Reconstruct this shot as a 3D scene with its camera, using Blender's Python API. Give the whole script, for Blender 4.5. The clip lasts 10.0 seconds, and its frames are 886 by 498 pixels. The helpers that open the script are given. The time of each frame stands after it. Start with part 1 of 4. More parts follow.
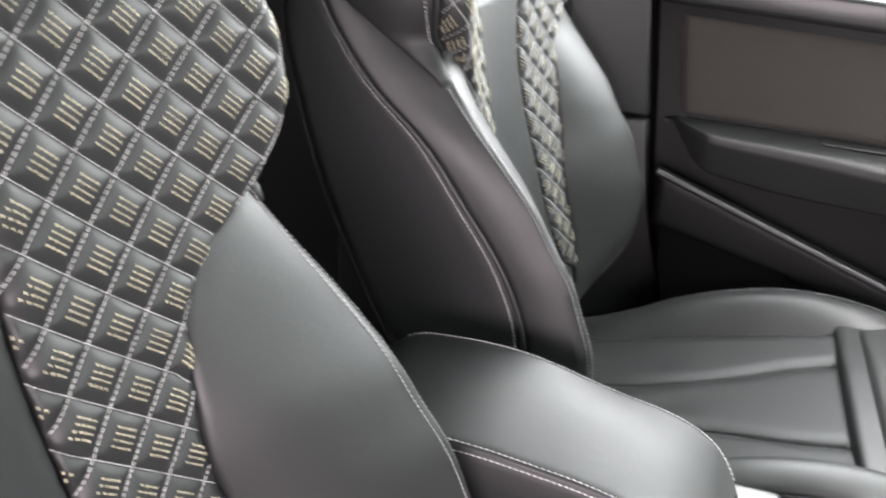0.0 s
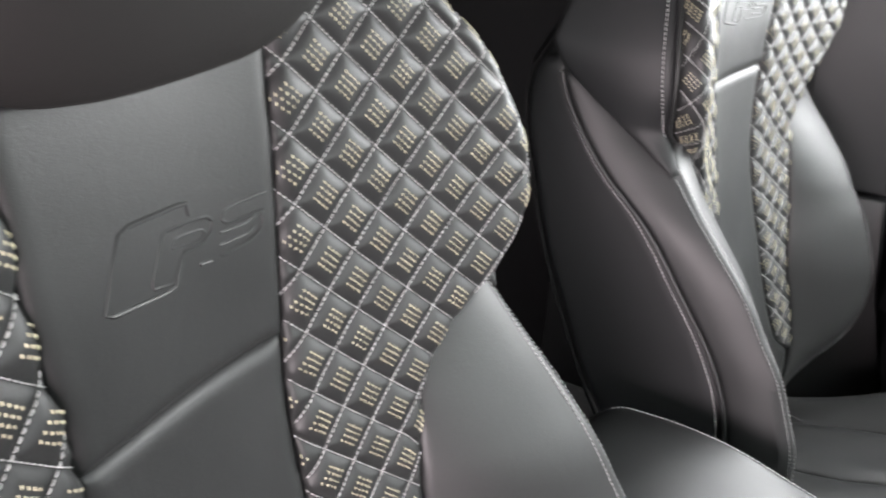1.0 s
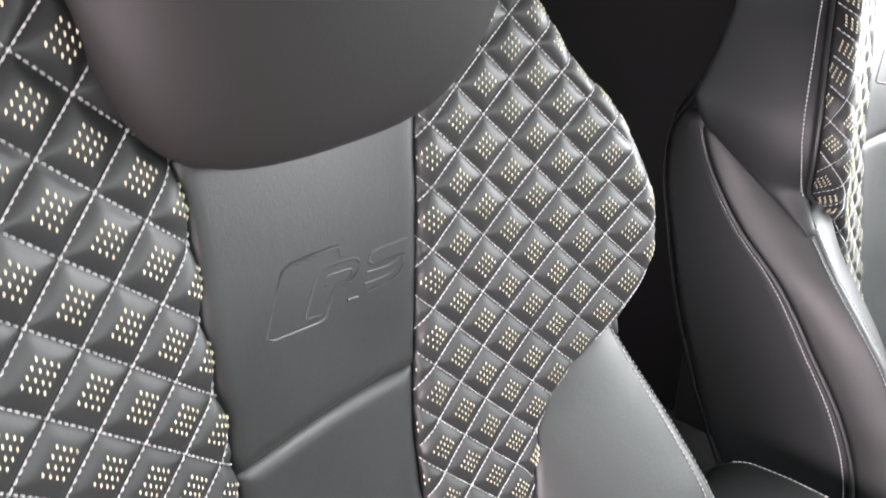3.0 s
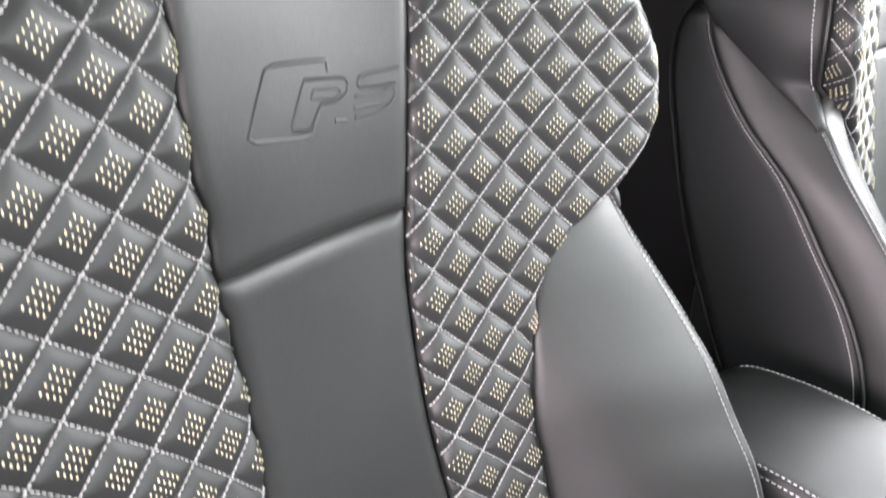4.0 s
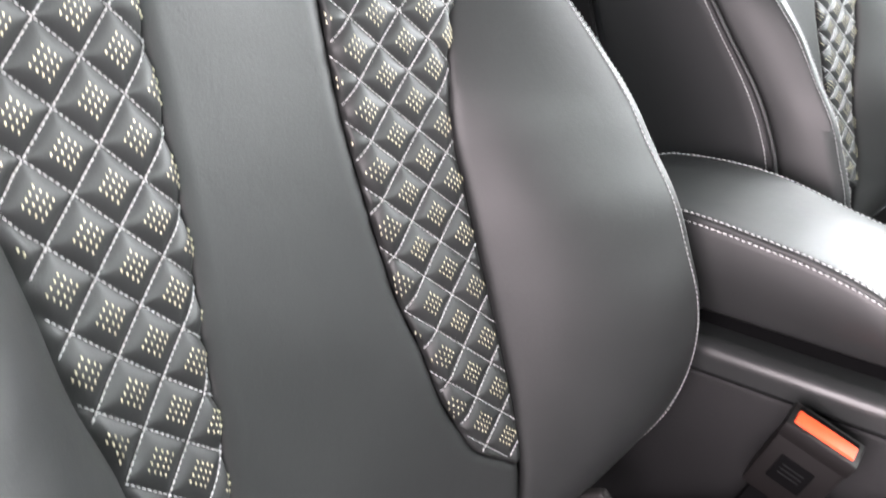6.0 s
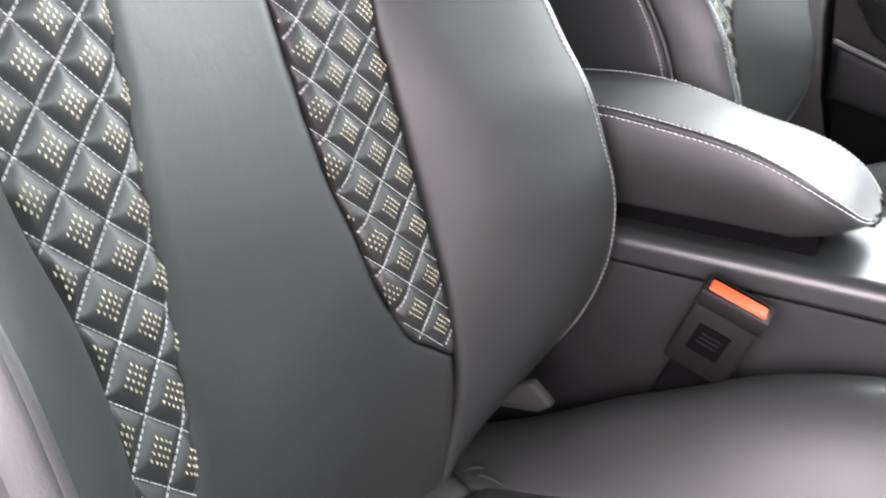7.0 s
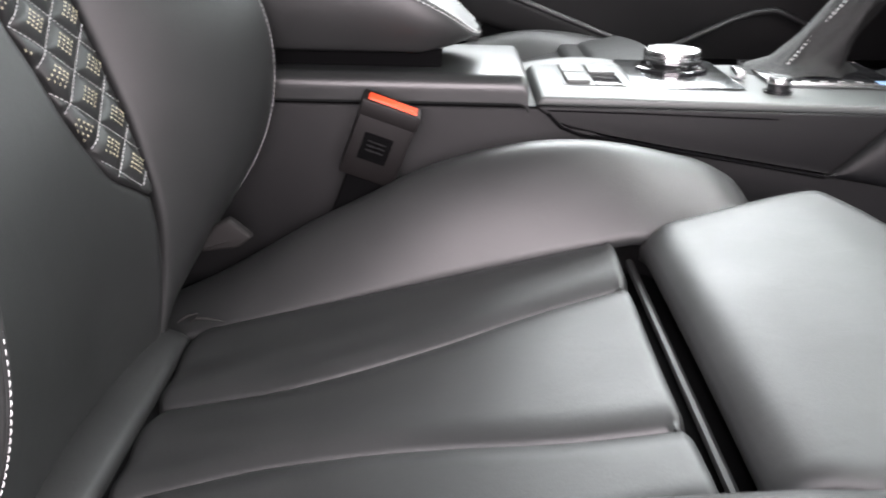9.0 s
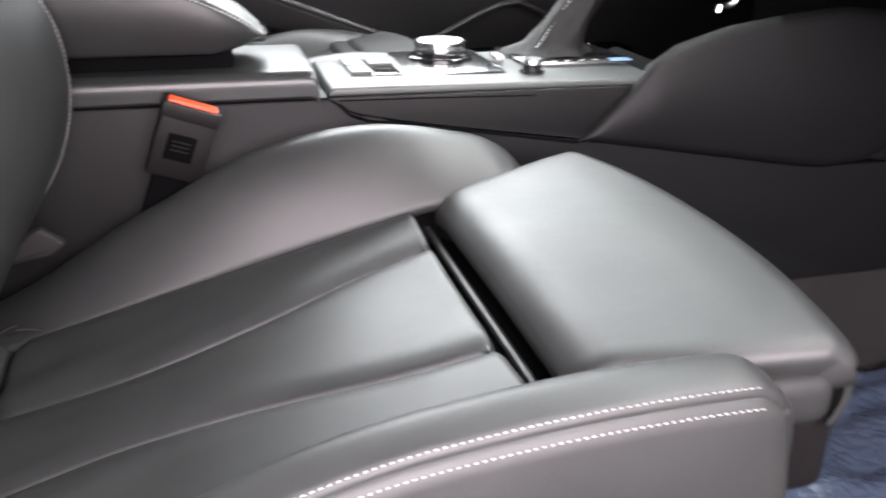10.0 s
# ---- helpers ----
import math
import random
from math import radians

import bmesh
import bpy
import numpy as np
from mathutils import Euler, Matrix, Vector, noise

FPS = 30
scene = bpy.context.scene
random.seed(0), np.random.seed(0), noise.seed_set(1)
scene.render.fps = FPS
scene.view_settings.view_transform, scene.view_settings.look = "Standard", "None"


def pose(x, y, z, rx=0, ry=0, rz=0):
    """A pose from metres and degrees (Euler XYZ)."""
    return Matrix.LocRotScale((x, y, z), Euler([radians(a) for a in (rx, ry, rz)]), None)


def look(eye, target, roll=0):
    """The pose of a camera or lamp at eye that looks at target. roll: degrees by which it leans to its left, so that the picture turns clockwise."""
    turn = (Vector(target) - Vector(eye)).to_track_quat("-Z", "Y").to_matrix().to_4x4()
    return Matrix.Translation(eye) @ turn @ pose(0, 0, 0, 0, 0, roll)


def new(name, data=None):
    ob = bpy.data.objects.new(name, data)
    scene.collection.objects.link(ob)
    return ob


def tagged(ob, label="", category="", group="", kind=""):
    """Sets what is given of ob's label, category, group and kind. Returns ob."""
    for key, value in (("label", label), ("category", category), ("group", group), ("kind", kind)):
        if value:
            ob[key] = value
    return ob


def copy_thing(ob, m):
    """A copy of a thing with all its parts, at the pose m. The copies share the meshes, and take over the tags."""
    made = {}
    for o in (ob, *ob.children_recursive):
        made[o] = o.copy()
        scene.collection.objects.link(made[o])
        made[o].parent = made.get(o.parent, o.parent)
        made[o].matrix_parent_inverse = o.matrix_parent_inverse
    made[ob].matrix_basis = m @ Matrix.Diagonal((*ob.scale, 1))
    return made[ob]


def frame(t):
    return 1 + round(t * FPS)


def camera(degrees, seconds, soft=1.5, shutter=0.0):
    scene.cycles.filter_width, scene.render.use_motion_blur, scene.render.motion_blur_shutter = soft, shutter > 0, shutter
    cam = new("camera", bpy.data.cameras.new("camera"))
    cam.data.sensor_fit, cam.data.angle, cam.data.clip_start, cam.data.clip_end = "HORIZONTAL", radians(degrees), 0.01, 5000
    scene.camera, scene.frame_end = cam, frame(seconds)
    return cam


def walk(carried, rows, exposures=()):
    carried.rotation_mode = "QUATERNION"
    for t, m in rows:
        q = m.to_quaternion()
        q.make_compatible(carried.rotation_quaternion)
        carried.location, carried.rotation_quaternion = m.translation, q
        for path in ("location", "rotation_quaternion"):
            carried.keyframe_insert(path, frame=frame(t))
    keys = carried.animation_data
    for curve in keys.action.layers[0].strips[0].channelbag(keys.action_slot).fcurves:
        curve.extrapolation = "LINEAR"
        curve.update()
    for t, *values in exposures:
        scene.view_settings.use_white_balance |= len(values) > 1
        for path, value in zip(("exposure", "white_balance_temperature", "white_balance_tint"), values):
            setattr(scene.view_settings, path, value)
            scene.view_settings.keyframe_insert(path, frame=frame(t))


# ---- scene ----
cam = camera(54.76, 10.0, 1.75, 0.5)
PATH = [
    (0, (0.1327, -0.1826, 0.9018), (-0.1192, 0.6766, 0.4565), 3.00),
    (0.5, (0.1337, -0.1958, 0.9385), (-0.2342, 0.6225, 0.4969), 2.77),
    (1, (0.1305, -0.2126, 0.9661), (-0.3412, 0.5525, 0.5277), 2.65),
    (1.5, (0.1367, -0.2181, 0.9803), (-0.4023, 0.5027, 0.5447), 2.52),
    (2, (0.1427, -0.2235, 1.0126), (-0.4377, 0.4714, 0.5879), 2.25),
    (2.2, (0.1478, -0.2243, 1.0162), (-0.4473, 0.4621, 0.5981), 1.76),
    (3.3, (0.1627, -0.2389, 0.9765), (-0.4554, 0.4286, 0.5613), 1.69),
    (3.5, (0.1670, -0.2402, 0.9622), (-0.4538, 0.4242, 0.5462), 1.58),
    (4, (0.1809, -0.2422, 0.9095), (-0.4413, 0.4204, 0.4925), 1.54),
    (4.5, (0.1914, -0.2487, 0.8616), (-0.4292, 0.4167, 0.4466), 1.39),
    (5, (0.1997, -0.2558, 0.8237), (-0.4123, 0.4181, 0.4097), 1.19),
    (5.5, (0.2097, -0.2645, 0.7866), (-0.3761, 0.4303, 0.3693), 1.19),
    (5.7, (0.2157, -0.2675, 0.7699), (-0.3556, 0.4381, 0.3508), 1.34),
    (6.8, (0.2233, -0.3196, 0.6810), (-0.2543, 0.4663, 0.2882), 1.43),
    (7, (0.2253, -0.3250, 0.6723), (-0.2254, 0.4746, 0.2755), 1.45),
    (7.5, (0.2245, -0.3376, 0.6468), (-0.1372, 0.5028, 0.2431), 1.26),
    (8, (0.2185, -0.3665, 0.6136), (-0.0301, 0.5176, 0.2179), 1.37),
    (8.5, (0.2090, -0.4076, 0.5879), (0.0956, 0.5024, 0.1891), 1.44),
    (9, (0.1905, -0.4434, 0.5799), (0.1857, 0.4747, 0.1837), 1.21),
    (9.5, (0.1715, -0.4768, 0.5850), (0.2881, 0.4317, 0.1837), 1.25),
    (10, (0.1573, -0.5116, 0.5884), (0.4061, 0.3742, 0.1966), 0.98),
]
EXPOSURES = [(0, 4.66, 6500, 12), (1, 4.68, 6500, 13), (2.2, 4.82, 6500, 13), (3.3, 5.15, 6450, 14), (4.5, 5.12, 6450, 14), (5.5, 5.1, 6450, 13), (7, 5.05, 6350, 12), (8.5, 4.8, 6350, 11), (9.3, 4.55, 6400, 11), (10, 4.6, 6400, 12)]
walk(cam, [(t, look(eye, target, roll)) for t, eye, target, roll in PATH], EXPOSURES)


# ---- world and light ----
world = bpy.data.worlds.new("sky")
scene.world = world
world.use_nodes = True
wn = world.node_tree.nodes
sky = wn.new("ShaderNodeTexSky")
sky.sky_type = "NISHITA"
sky.sun_disc = False
sky.sun_elevation = radians(64)
sky.sun_rotation = radians(106)
sky.air_density, sky.dust_density = 1.6, 4.0
wn["Background"].inputs["Strength"].default_value = 0.05
grey = wn.new("ShaderNodeHueSaturation")
grey.inputs["Saturation"].default_value = 0.15
world.node_tree.links.new(sky.outputs[0], grey.inputs["Color"])
world.node_tree.links.new(grey.outputs[0], wn["Background"].inputs["Color"])
sun_data = bpy.data.lights.new("sun", "SUN")
sun_data.energy, sun_data.angle, sun_data.color = 0.4, radians(46), (1.0, 0.92, 0.90)
sun_lamp = new("sun", sun_data)
sun_lamp.matrix_world = look((1.6, -0.35, 3.75), (0.0, 0.1, 0.45))


def opening_light(name, eye, target, wide, high, watts, colour):
    """Daylight that comes in through one of the car's openings."""
    data = bpy.data.lights.new(name, "AREA")
    data.shape, data.size, data.size_y = "RECTANGLE", wide, high
    data.energy, data.color = watts, colour
    new(name, data).matrix_world = look(eye, target)


# tinted windscreen, the open door on the near side, the far side window
opening_light("windscreen_daylight", (0.88, 0.32, 1.00), (0.76, 0.32, 0.42), 1.30, 0.54, 1.9, (0.89, 1.0, 0.955))
opening_light("open_door_daylight", (0.16, -0.85, 0.70), (0.16, -0.10, 0.10), 1.05, 0.50, 2.0, (1.0, 0.88, 0.905))
opening_light("far_window_daylight", (0.48, 1.09, 0.95), (0.48, 0.3, 0.55), 0.94, 0.34, 1.0, (0.96, 1.0, 0.99))

# ---- materials ----


def shader(name, colour, rough, metal=0.0, spec=0.5):
    m = bpy.data.materials.new(name)
    m.use_nodes = True
    b = m.node_tree.nodes["Principled BSDF"]
    b.inputs["Base Color"].default_value = (*colour, 1)
    b.inputs["Roughness"].default_value = rough
    b.inputs["Metallic"].default_value = metal
    b.inputs["Specular IOR Level"].default_value = spec
    return m, m.node_tree, b


def add(tree, kind, **values):
    n = tree.nodes.new(kind)
    for k, v in values.items():
        n.inputs[k.replace("_", " ")].default_value = v
    return n


def grained(name, colour, rough, grain=900.0, depth=0.25, mottle=0.25, metal=0.0, spec=0.5, size=0.0008, wave=0.0, vary=0.06):
    """A surface with cell grain, large mottling of colour and gloss."""
    m, tree, b = shader(name, colour, rough, metal, spec)
    link = tree.links.new
    co = tree.nodes.new("ShaderNodeTexCoord").outputs["Object"]
    cells = add(tree, "ShaderNodeTexVoronoi", Scale=grain)
    cells.feature = "DISTANCE_TO_EDGE"
    soft = add(tree, "ShaderNodeTexNoise", Scale=14.0, Detail=4.0)
    fine = add(tree, "ShaderNodeTexNoise", Scale=grain * 0.6, Detail=2.0)
    for n in (cells, soft, fine):
        link(co, n.inputs["Vector"])
    mix = tree.nodes.new("ShaderNodeMix")
    mix.data_type = "RGBA"
    mix.inputs["A"].default_value = (*[c * (1 - mottle) for c in colour], 1)
    mix.inputs["B"].default_value = (*[c * (1 + mottle) for c in colour], 1)
    link(soft.outputs["Fac"], mix.inputs["Factor"])
    link(mix.outputs["Result"], b.inputs["Base Color"])
    gloss = tree.nodes.new("ShaderNodeMapRange")
    gloss.inputs["To Min"].default_value, gloss.inputs["To Max"].default_value = rough - vary, rough + vary
    link(soft.outputs["Fac"], gloss.inputs["Value"])
    link(gloss.outputs["Result"], b.inputs["Roughness"])
    total = tree.nodes.new("ShaderNodeMath")
    total.operation = "ADD"
    link(cells.outputs["Distance"], total.inputs[0])
    link(fine.outputs["Fac"], total.inputs[1])
    bump = add(tree, "ShaderNodeBump", Strength=depth, Distance=size)
    link(total.outputs[0], bump.inputs["Height"])
    if wave:
        broad = add(tree, "ShaderNodeTexNoise", Scale=38.0, Detail=3.0, Distortion=0.6)
        link(co, broad.inputs["Vector"])
        ripple = add(tree, "ShaderNodeBump", Strength=wave, Distance=0.004)
        link(broad.outputs["Fac"], ripple.inputs["Height"])
        link(ripple.outputs["Normal"], bump.inputs["Normal"])
    link(bump.outputs["Normal"], b.inputs["Normal"])
    return m


LEATHER = grained("black_leather", (0.0180, 0.0188, 0.0188), 0.48, 900, 0.12, 0.2, spec=0.44, wave=0.07, vary=0.09)
LEATHER_SIDE = grained("black_side_leather", (0.0165, 0.0175, 0.0180), 0.55, 900, 0.15, 0.12, spec=0.4)
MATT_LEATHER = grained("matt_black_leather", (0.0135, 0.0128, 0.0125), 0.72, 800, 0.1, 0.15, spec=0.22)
PLASTIC = grained("black_soft_plastic", (0.0038, 0.0039, 0.0042), 0.56, 1200, 0.3, 0.1, spec=0.24)
PANEL = grained("dark_console_panel", (0.052, 0.057, 0.055), 0.50, 1500, 0.1, 0.08)
PILLAR = grained("dark_grey_trim", (0.013, 0.0135, 0.014), 0.5, 1500, 0.15, 0.08)
SOFT_TOP = grained("smooth_dark_trim", (0.014, 0.015, 0.015), 0.36, 1500, 0.1, 0.08)
GREY_SUEDE = grained("dark_grey_grained_hide", (0.006, 0.0062, 0.0062), 0.65, 700, 0.5, 0.3, spec=0.3, size=0.0015)
CARPET = grained("dark_carpet", (0.018, 0.017, 0.017), 0.95, 500, 1.0, 0.5, size=0.004)
BUCKLE_BLACK = grained("black_hard_plastic", (0.0042, 0.0035, 0.0035), 0.5, 1500, 0.2, 0.1, spec=0.28)
# near-black: seams, rubber and label; elsewhere its colour stands in for shade
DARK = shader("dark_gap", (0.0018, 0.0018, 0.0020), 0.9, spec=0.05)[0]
THREAD = grained("white_thread", (0.48, 0.48, 0.475), 0.7, 3000, 0.4, 0.1)
SEAM_THREAD = grained("pale_seam_thread", (0.31, 0.31, 0.31), 0.75, 3000, 0.4, 0.1)
GOLD_THREAD = grained("pale_yellow_thread", (0.64, 0.59, 0.41), 0.6, 3000, 0.4, 0.15)
ALCANTARA = grained("grey_brown_suede", (0.034, 0.0295, 0.0265), 0.95, 2500, 0.6, 0.15)
CHROME = shader("satin_metal", (0.75, 0.75, 0.75), 0.22, 1.0)[0]
SMOKED = shader("smoked_metal", (0.32, 0.33, 0.34), 0.16, 1.0)[0]
GLOSS = shader("gloss_black", (0.01, 0.01, 0.011), 0.12)[0]
RED = grained("red_button", (0.75, 0.07, 0.02), 0.45, 800, 0.1, 0.1)
HEADLINER = grained("grey_cloth", (0.16, 0.16, 0.16), 0.95, 900, 0.6, 0.1)
BLUE_FILM = grained("pale_blue_film", (0.22, 0.36, 0.58), 0.25, 60, 0.2, 0.2)
MAT_FILM = grained("blue_floor_film", (0.05, 0.065, 0.10), 0.28, 60, 0.6, 0.4, size=0.004)

# ---- building helpers ----


def curve(table):
    """A smooth function through the rows (input, value) of a table."""
    a = np.array(sorted(table), float)
    k, v = a[:, 0], a[:, 1]
    slope = np.gradient(v, k)

    def at(s):
        s = np.clip(np.asarray(s, float), k[0], k[-1])
        i = np.clip(np.searchsorted(k, s) - 1, 0, len(k) - 2)
        h = k[i + 1] - k[i]
        t = (s - k[i]) / h
        return ((2 * t**3 - 3 * t**2 + 1) * v[i] + (t**3 - 2 * t**2 + t) * h * slope[i]
                + (-2 * t**3 + 3 * t**2) * v[i + 1] + (t**3 - t**2) * h * slope[i + 1])

    return at


def mesh_object(name, verts, faces, material, parent=None, label="", smooth=True):
    me = bpy.data.meshes.new(name)
    me.from_pydata([tuple(v) for v in verts], [], faces)
    me.materials.append(material)
    if smooth:
        me.shade_smooth()
    me.update()
    ob = new(name, me)
    if parent:
        ob.parent = parent
    return tagged(ob, label)


def part(name, bm, material, parent=None, label="", smooth=True):
    me = bpy.data.meshes.new(name)
    bmesh.ops.recalc_face_normals(bm, faces=bm.faces)
    bm.to_mesh(me)
    bm.free()
    me.materials.append(material)
    if smooth:
        me.shade_smooth()
        me.set_sharp_from_angle(angle=radians(40))
    ob = new(name, me)
    if parent:
        ob.parent = parent
    return tagged(ob, label)


def thing(name, label, category, group="", kind="", at=(0, 0, 0)):
    ob = new(name)
    ob.location = at
    ob.empty_display_size = 0.05
    return tagged(ob, label, category, group, kind)


def sheet(fn, nu, nv, toward, groove=0.003, width=0.006, skirt=0.012, puff=None, edges=(1, 1, 1, 1)):
    """Vertices and faces of a padded panel: fn(u, v) gives places for arrays in 0..1; its rim rolls down into
    a seam of the given depth and width, and a skirt closes it behind. toward: a point on the outer side."""
    u, v = np.meshgrid(np.linspace(0, 1, nu + 1), np.linspace(0, 1, nv + 1), indexing="ij")
    p = np.stack(fn(u, v), -1)
    du, dv = np.gradient(p, axis=0), np.gradient(p, axis=1)
    n = np.cross(du, dv)
    n /= np.linalg.norm(n, axis=-1, keepdims=True) + 1e-12
    flip = ((np.array(toward) - p) * n).sum() < 0
    if flip:
        n = -n
    lu = np.linalg.norm(np.diff(p, axis=0), axis=-1)
    lv = np.linalg.norm(np.diff(p, axis=1), axis=-1)
    cu = np.concatenate([np.zeros((1, nv + 1)), np.cumsum(lu, 0)], 0)
    cv = np.concatenate([np.zeros((nu + 1, 1)), np.cumsum(lv, 1)], 1)
    far = np.full(cu.shape, 1.0)
    for on, dist in zip(edges, (cu, cu[-1:] - cu, cv, cv[:, -1:] - cv)):
        if on:
            far = np.minimum(far, dist)
    drop = groove * np.clip(1 - far / width, 0, 1) ** 2
    p = p - n * drop[..., None]
    if puff is not None:
        p = p + n * (puff(p, cu, cv) * np.clip(far / width, 0, 1))[..., None]
    verts = list(p.reshape(-1, 3))
    idx = np.arange((nu + 1) * (nv + 1)).reshape(nu + 1, nv + 1)
    faces = []
    for i in range(nu):
        for j in range(nv):
            f = (idx[i, j], idx[i + 1, j], idx[i + 1, j + 1], idx[i, j + 1])
            faces.append(f[::-1] if flip else f)
    ring = ([(i, 0) for i in range(nu)] + [(nu, j) for j in range(nv)] + [(i, nv) for i in range(nu, 0, -1)] + [(0, j) for j in range(nv, 0, -1)])
    base = len(verts)
    for i, j in ring:
        verts.append(p[i, j] - n[i, j] * skirt)
    for k, (i, j) in enumerate(ring):
        k2 = (k + 1) % len(ring)
        i2, j2 = ring[k2]
        f = (idx[i, j], idx[i2, j2], base + k2, base + k)
        faces.append(f if flip else f[::-1])
    return verts, [tuple(int(a) for a in f) for f in faces]


def pad(name, fn, nu, nv, toward, material, parent, label="", **kw):
    verts, faces = sheet(fn, nu, nv, toward, **kw)
    return mesh_object(name, verts, faces, material, parent, label)


def box(bm, lo, hi, bevel=0.0, m=None, segments=2):
    lo, hi = Vector(lo), Vector(hi)
    made = bmesh.ops.create_cube(bm, size=1.0, matrix=Matrix.Translation((lo + hi) / 2) @ Matrix.Diagonal((*(hi - lo), 1)))
    verts = made["verts"]
    if bevel:
        edges = list({e for v in verts for e in v.link_edges})
        made = bmesh.ops.bevel(bm, geom=edges, offset=bevel, segments=segments, affect="EDGES", profile=0.6)
        verts = list({v for f in made["faces"] for v in f.verts} | {v for v in verts if v.is_valid})
        linked = set(verts)
        for v in list(linked):
            for e in v.link_edges:
                linked.update(e.verts)
        verts = list(linked)
    if m is not None:
        bmesh.ops.transform(bm, matrix=m, verts=verts)
    return verts


def tube(bm, points, radius, sides=8, close=True):
    """A round tube along places; radius: a number or one for each place."""
    pts = [Vector(p) for p in points]
    rings = []
    up = None
    for i, p in enumerate(pts):
        d = (pts[min(i + 1, len(pts) - 1)] - pts[max(i - 1, 0)]).normalized()
        if up is None:
            up = d.orthogonal().normalized()
        up = (up - d * up.dot(d)).normalized()
        side = d.cross(up)
        r = radius[i] if isinstance(radius, (list, tuple)) else radius
        rings.append([bm.verts.new(p + (up * math.cos(a) + side * math.sin(a)) * r) for a in [2 * math.pi * k / sides for k in range(sides)]])
    for a, b in zip(rings, rings[1:]):
        for k in range(sides):
            bm.faces.new((a[k], a[(k + 1) % sides], b[(k + 1) % sides], b[k]))
    if close:
        bm.faces.new(rings[0][::-1])
        bm.faces.new(rings[-1])
    return rings


def stitches(name, points, normals, pitch, length, radius, material, parent, label=""):
    """A row of short raised thread stitches along places."""
    pts = np.array(points, float)
    nrm = np.array(normals, float)
    seg = np.linalg.norm(np.diff(pts, axis=0), axis=1)
    along = np.r_[0, np.cumsum(seg)]
    verts, faces = [], []
    hex_ring = [(math.cos(a), math.sin(a)) for a in [2 * math.pi * k / 5 for k in range(5)]]

    def at(s, arr):
        return np.array([np.interp(s, along, arr[:, k]) for k in range(3)])

    s = pitch * 0.3
    while s + length < along[-1]:
        a, b = at(s, pts), at(s + length, pts)
        n = at(s + length / 2, nrm)
        n /= np.linalg.norm(n) + 1e-9
        d = b - a
        d /= np.linalg.norm(d) + 1e-9
        side = np.cross(d, n)
        base = len(verts)
        for f, r, h in ((0.0, 0.45, -0.6), (0.25, 1.0, 0.3), (0.75, 1.0, 0.3), (1.0, 0.45, -0.6)):
            c = a + (b - a) * f + n * radius * h
            for x, y in hex_ring:
                verts.append(c + (side * x + n * y) * radius * r)
        for k in range(3):
            for q in range(5):
                faces.append((base + 5 * k + q, base + 5 * k + (q + 1) % 5, base + 5 * k + 5 + (q + 1) % 5, base + 5 * k + 5 + q))
        s += pitch
    return mesh_object(name, verts, faces, material, parent, label)

# ---- seat: shape tables (metres; x ahead, y across, z up) ----
spine = curve([(0.20, -0.050), (0.25, -0.041), (0.30, -0.034), (0.35, -0.033), (0.40, -0.043), (0.48, -0.068), (0.56, -0.092), (0.64, -0.112),
               (0.72, -0.128), (0.80, -0.138), (0.88, -0.148), (0.96, -0.158), (1.10, -0.175)])
strip_half = curve([(0.368, 0.131), (0.378, 0.118), (0.39, 0.101), (0.41, 0.089), (0.43, 0.081), (0.47, 0.074), (0.50, 0.066), (0.53, 0.062), (0.57, 0.058),
                    (0.60, 0.055), (0.66, 0.053), (0.70, 0.054), (0.735, 0.058), (0.78, 0.062), (0.83, 0.067), (0.88, 0.072), (0.92, 0.085), (0.97, 0.095)])
quilt_half = curve([(0.368, 0.1325), (0.45, 0.133), (0.55, 0.131), (0.60, 0.130), (0.637, 0.139), (0.66, 0.148), (0.68, 0.160), (0.695, 0.172),
                    (0.707, 0.190), (0.72, 0.211), (0.737, 0.228), (0.757, 0.239), (0.785, 0.242), (0.811, 0.237), (0.839, 0.225), (0.863, 0.210),
                    (0.885, 0.188), (0.92, 0.164), (0.948, 0.142), (0.98, 0.125)])
quilt_left = curve([(0.368, 0.134), (0.43, 0.134), (0.47, 0.132), (0.51, 0.135), (0.55, 0.1443), (0.59, 0.148), (0.62, 0.152), (0.65, 0.158), (0.67, 0.166), (0.685, 0.176),
                    (0.698, 0.186), (0.712, 0.199), (0.723, 0.2105), (0.737, 0.223), (0.757, 0.233)])
strip_left = curve([(0.368, 0.131), (0.378, 0.119), (0.39, 0.104), (0.405, 0.0940), (0.43, 0.0850), (0.461, 0.0794), (0.49, 0.0742), (0.51, 0.0720), (0.537, 0.0693), (0.5688, 0.0642), (0.60, 0.0617), (0.622, 0.0606),
                    (0.65, 0.0600), (0.683, 0.0615), (0.7137, 0.0645), (0.7316, 0.0680), (0.745, 0.0688), (0.7653, 0.0695), (0.79, 0.0733), (0.81, 0.0752), (0.86, 0.0755), (0.88, 0.0778), (0.92, 0.080), (0.97, 0.082)])


def quilt_width(side, z):
    """Half the width of the quilting, a little more on the outboard side."""
    return quilt_half(z) if side > 0 else np.where(z < 0.757, quilt_left(z), quilt_half(z))


def strip_width(side, z):
    """From the middle to the quilting's inner edge."""
    return strip_half(z) if side > 0 else strip_left(z)


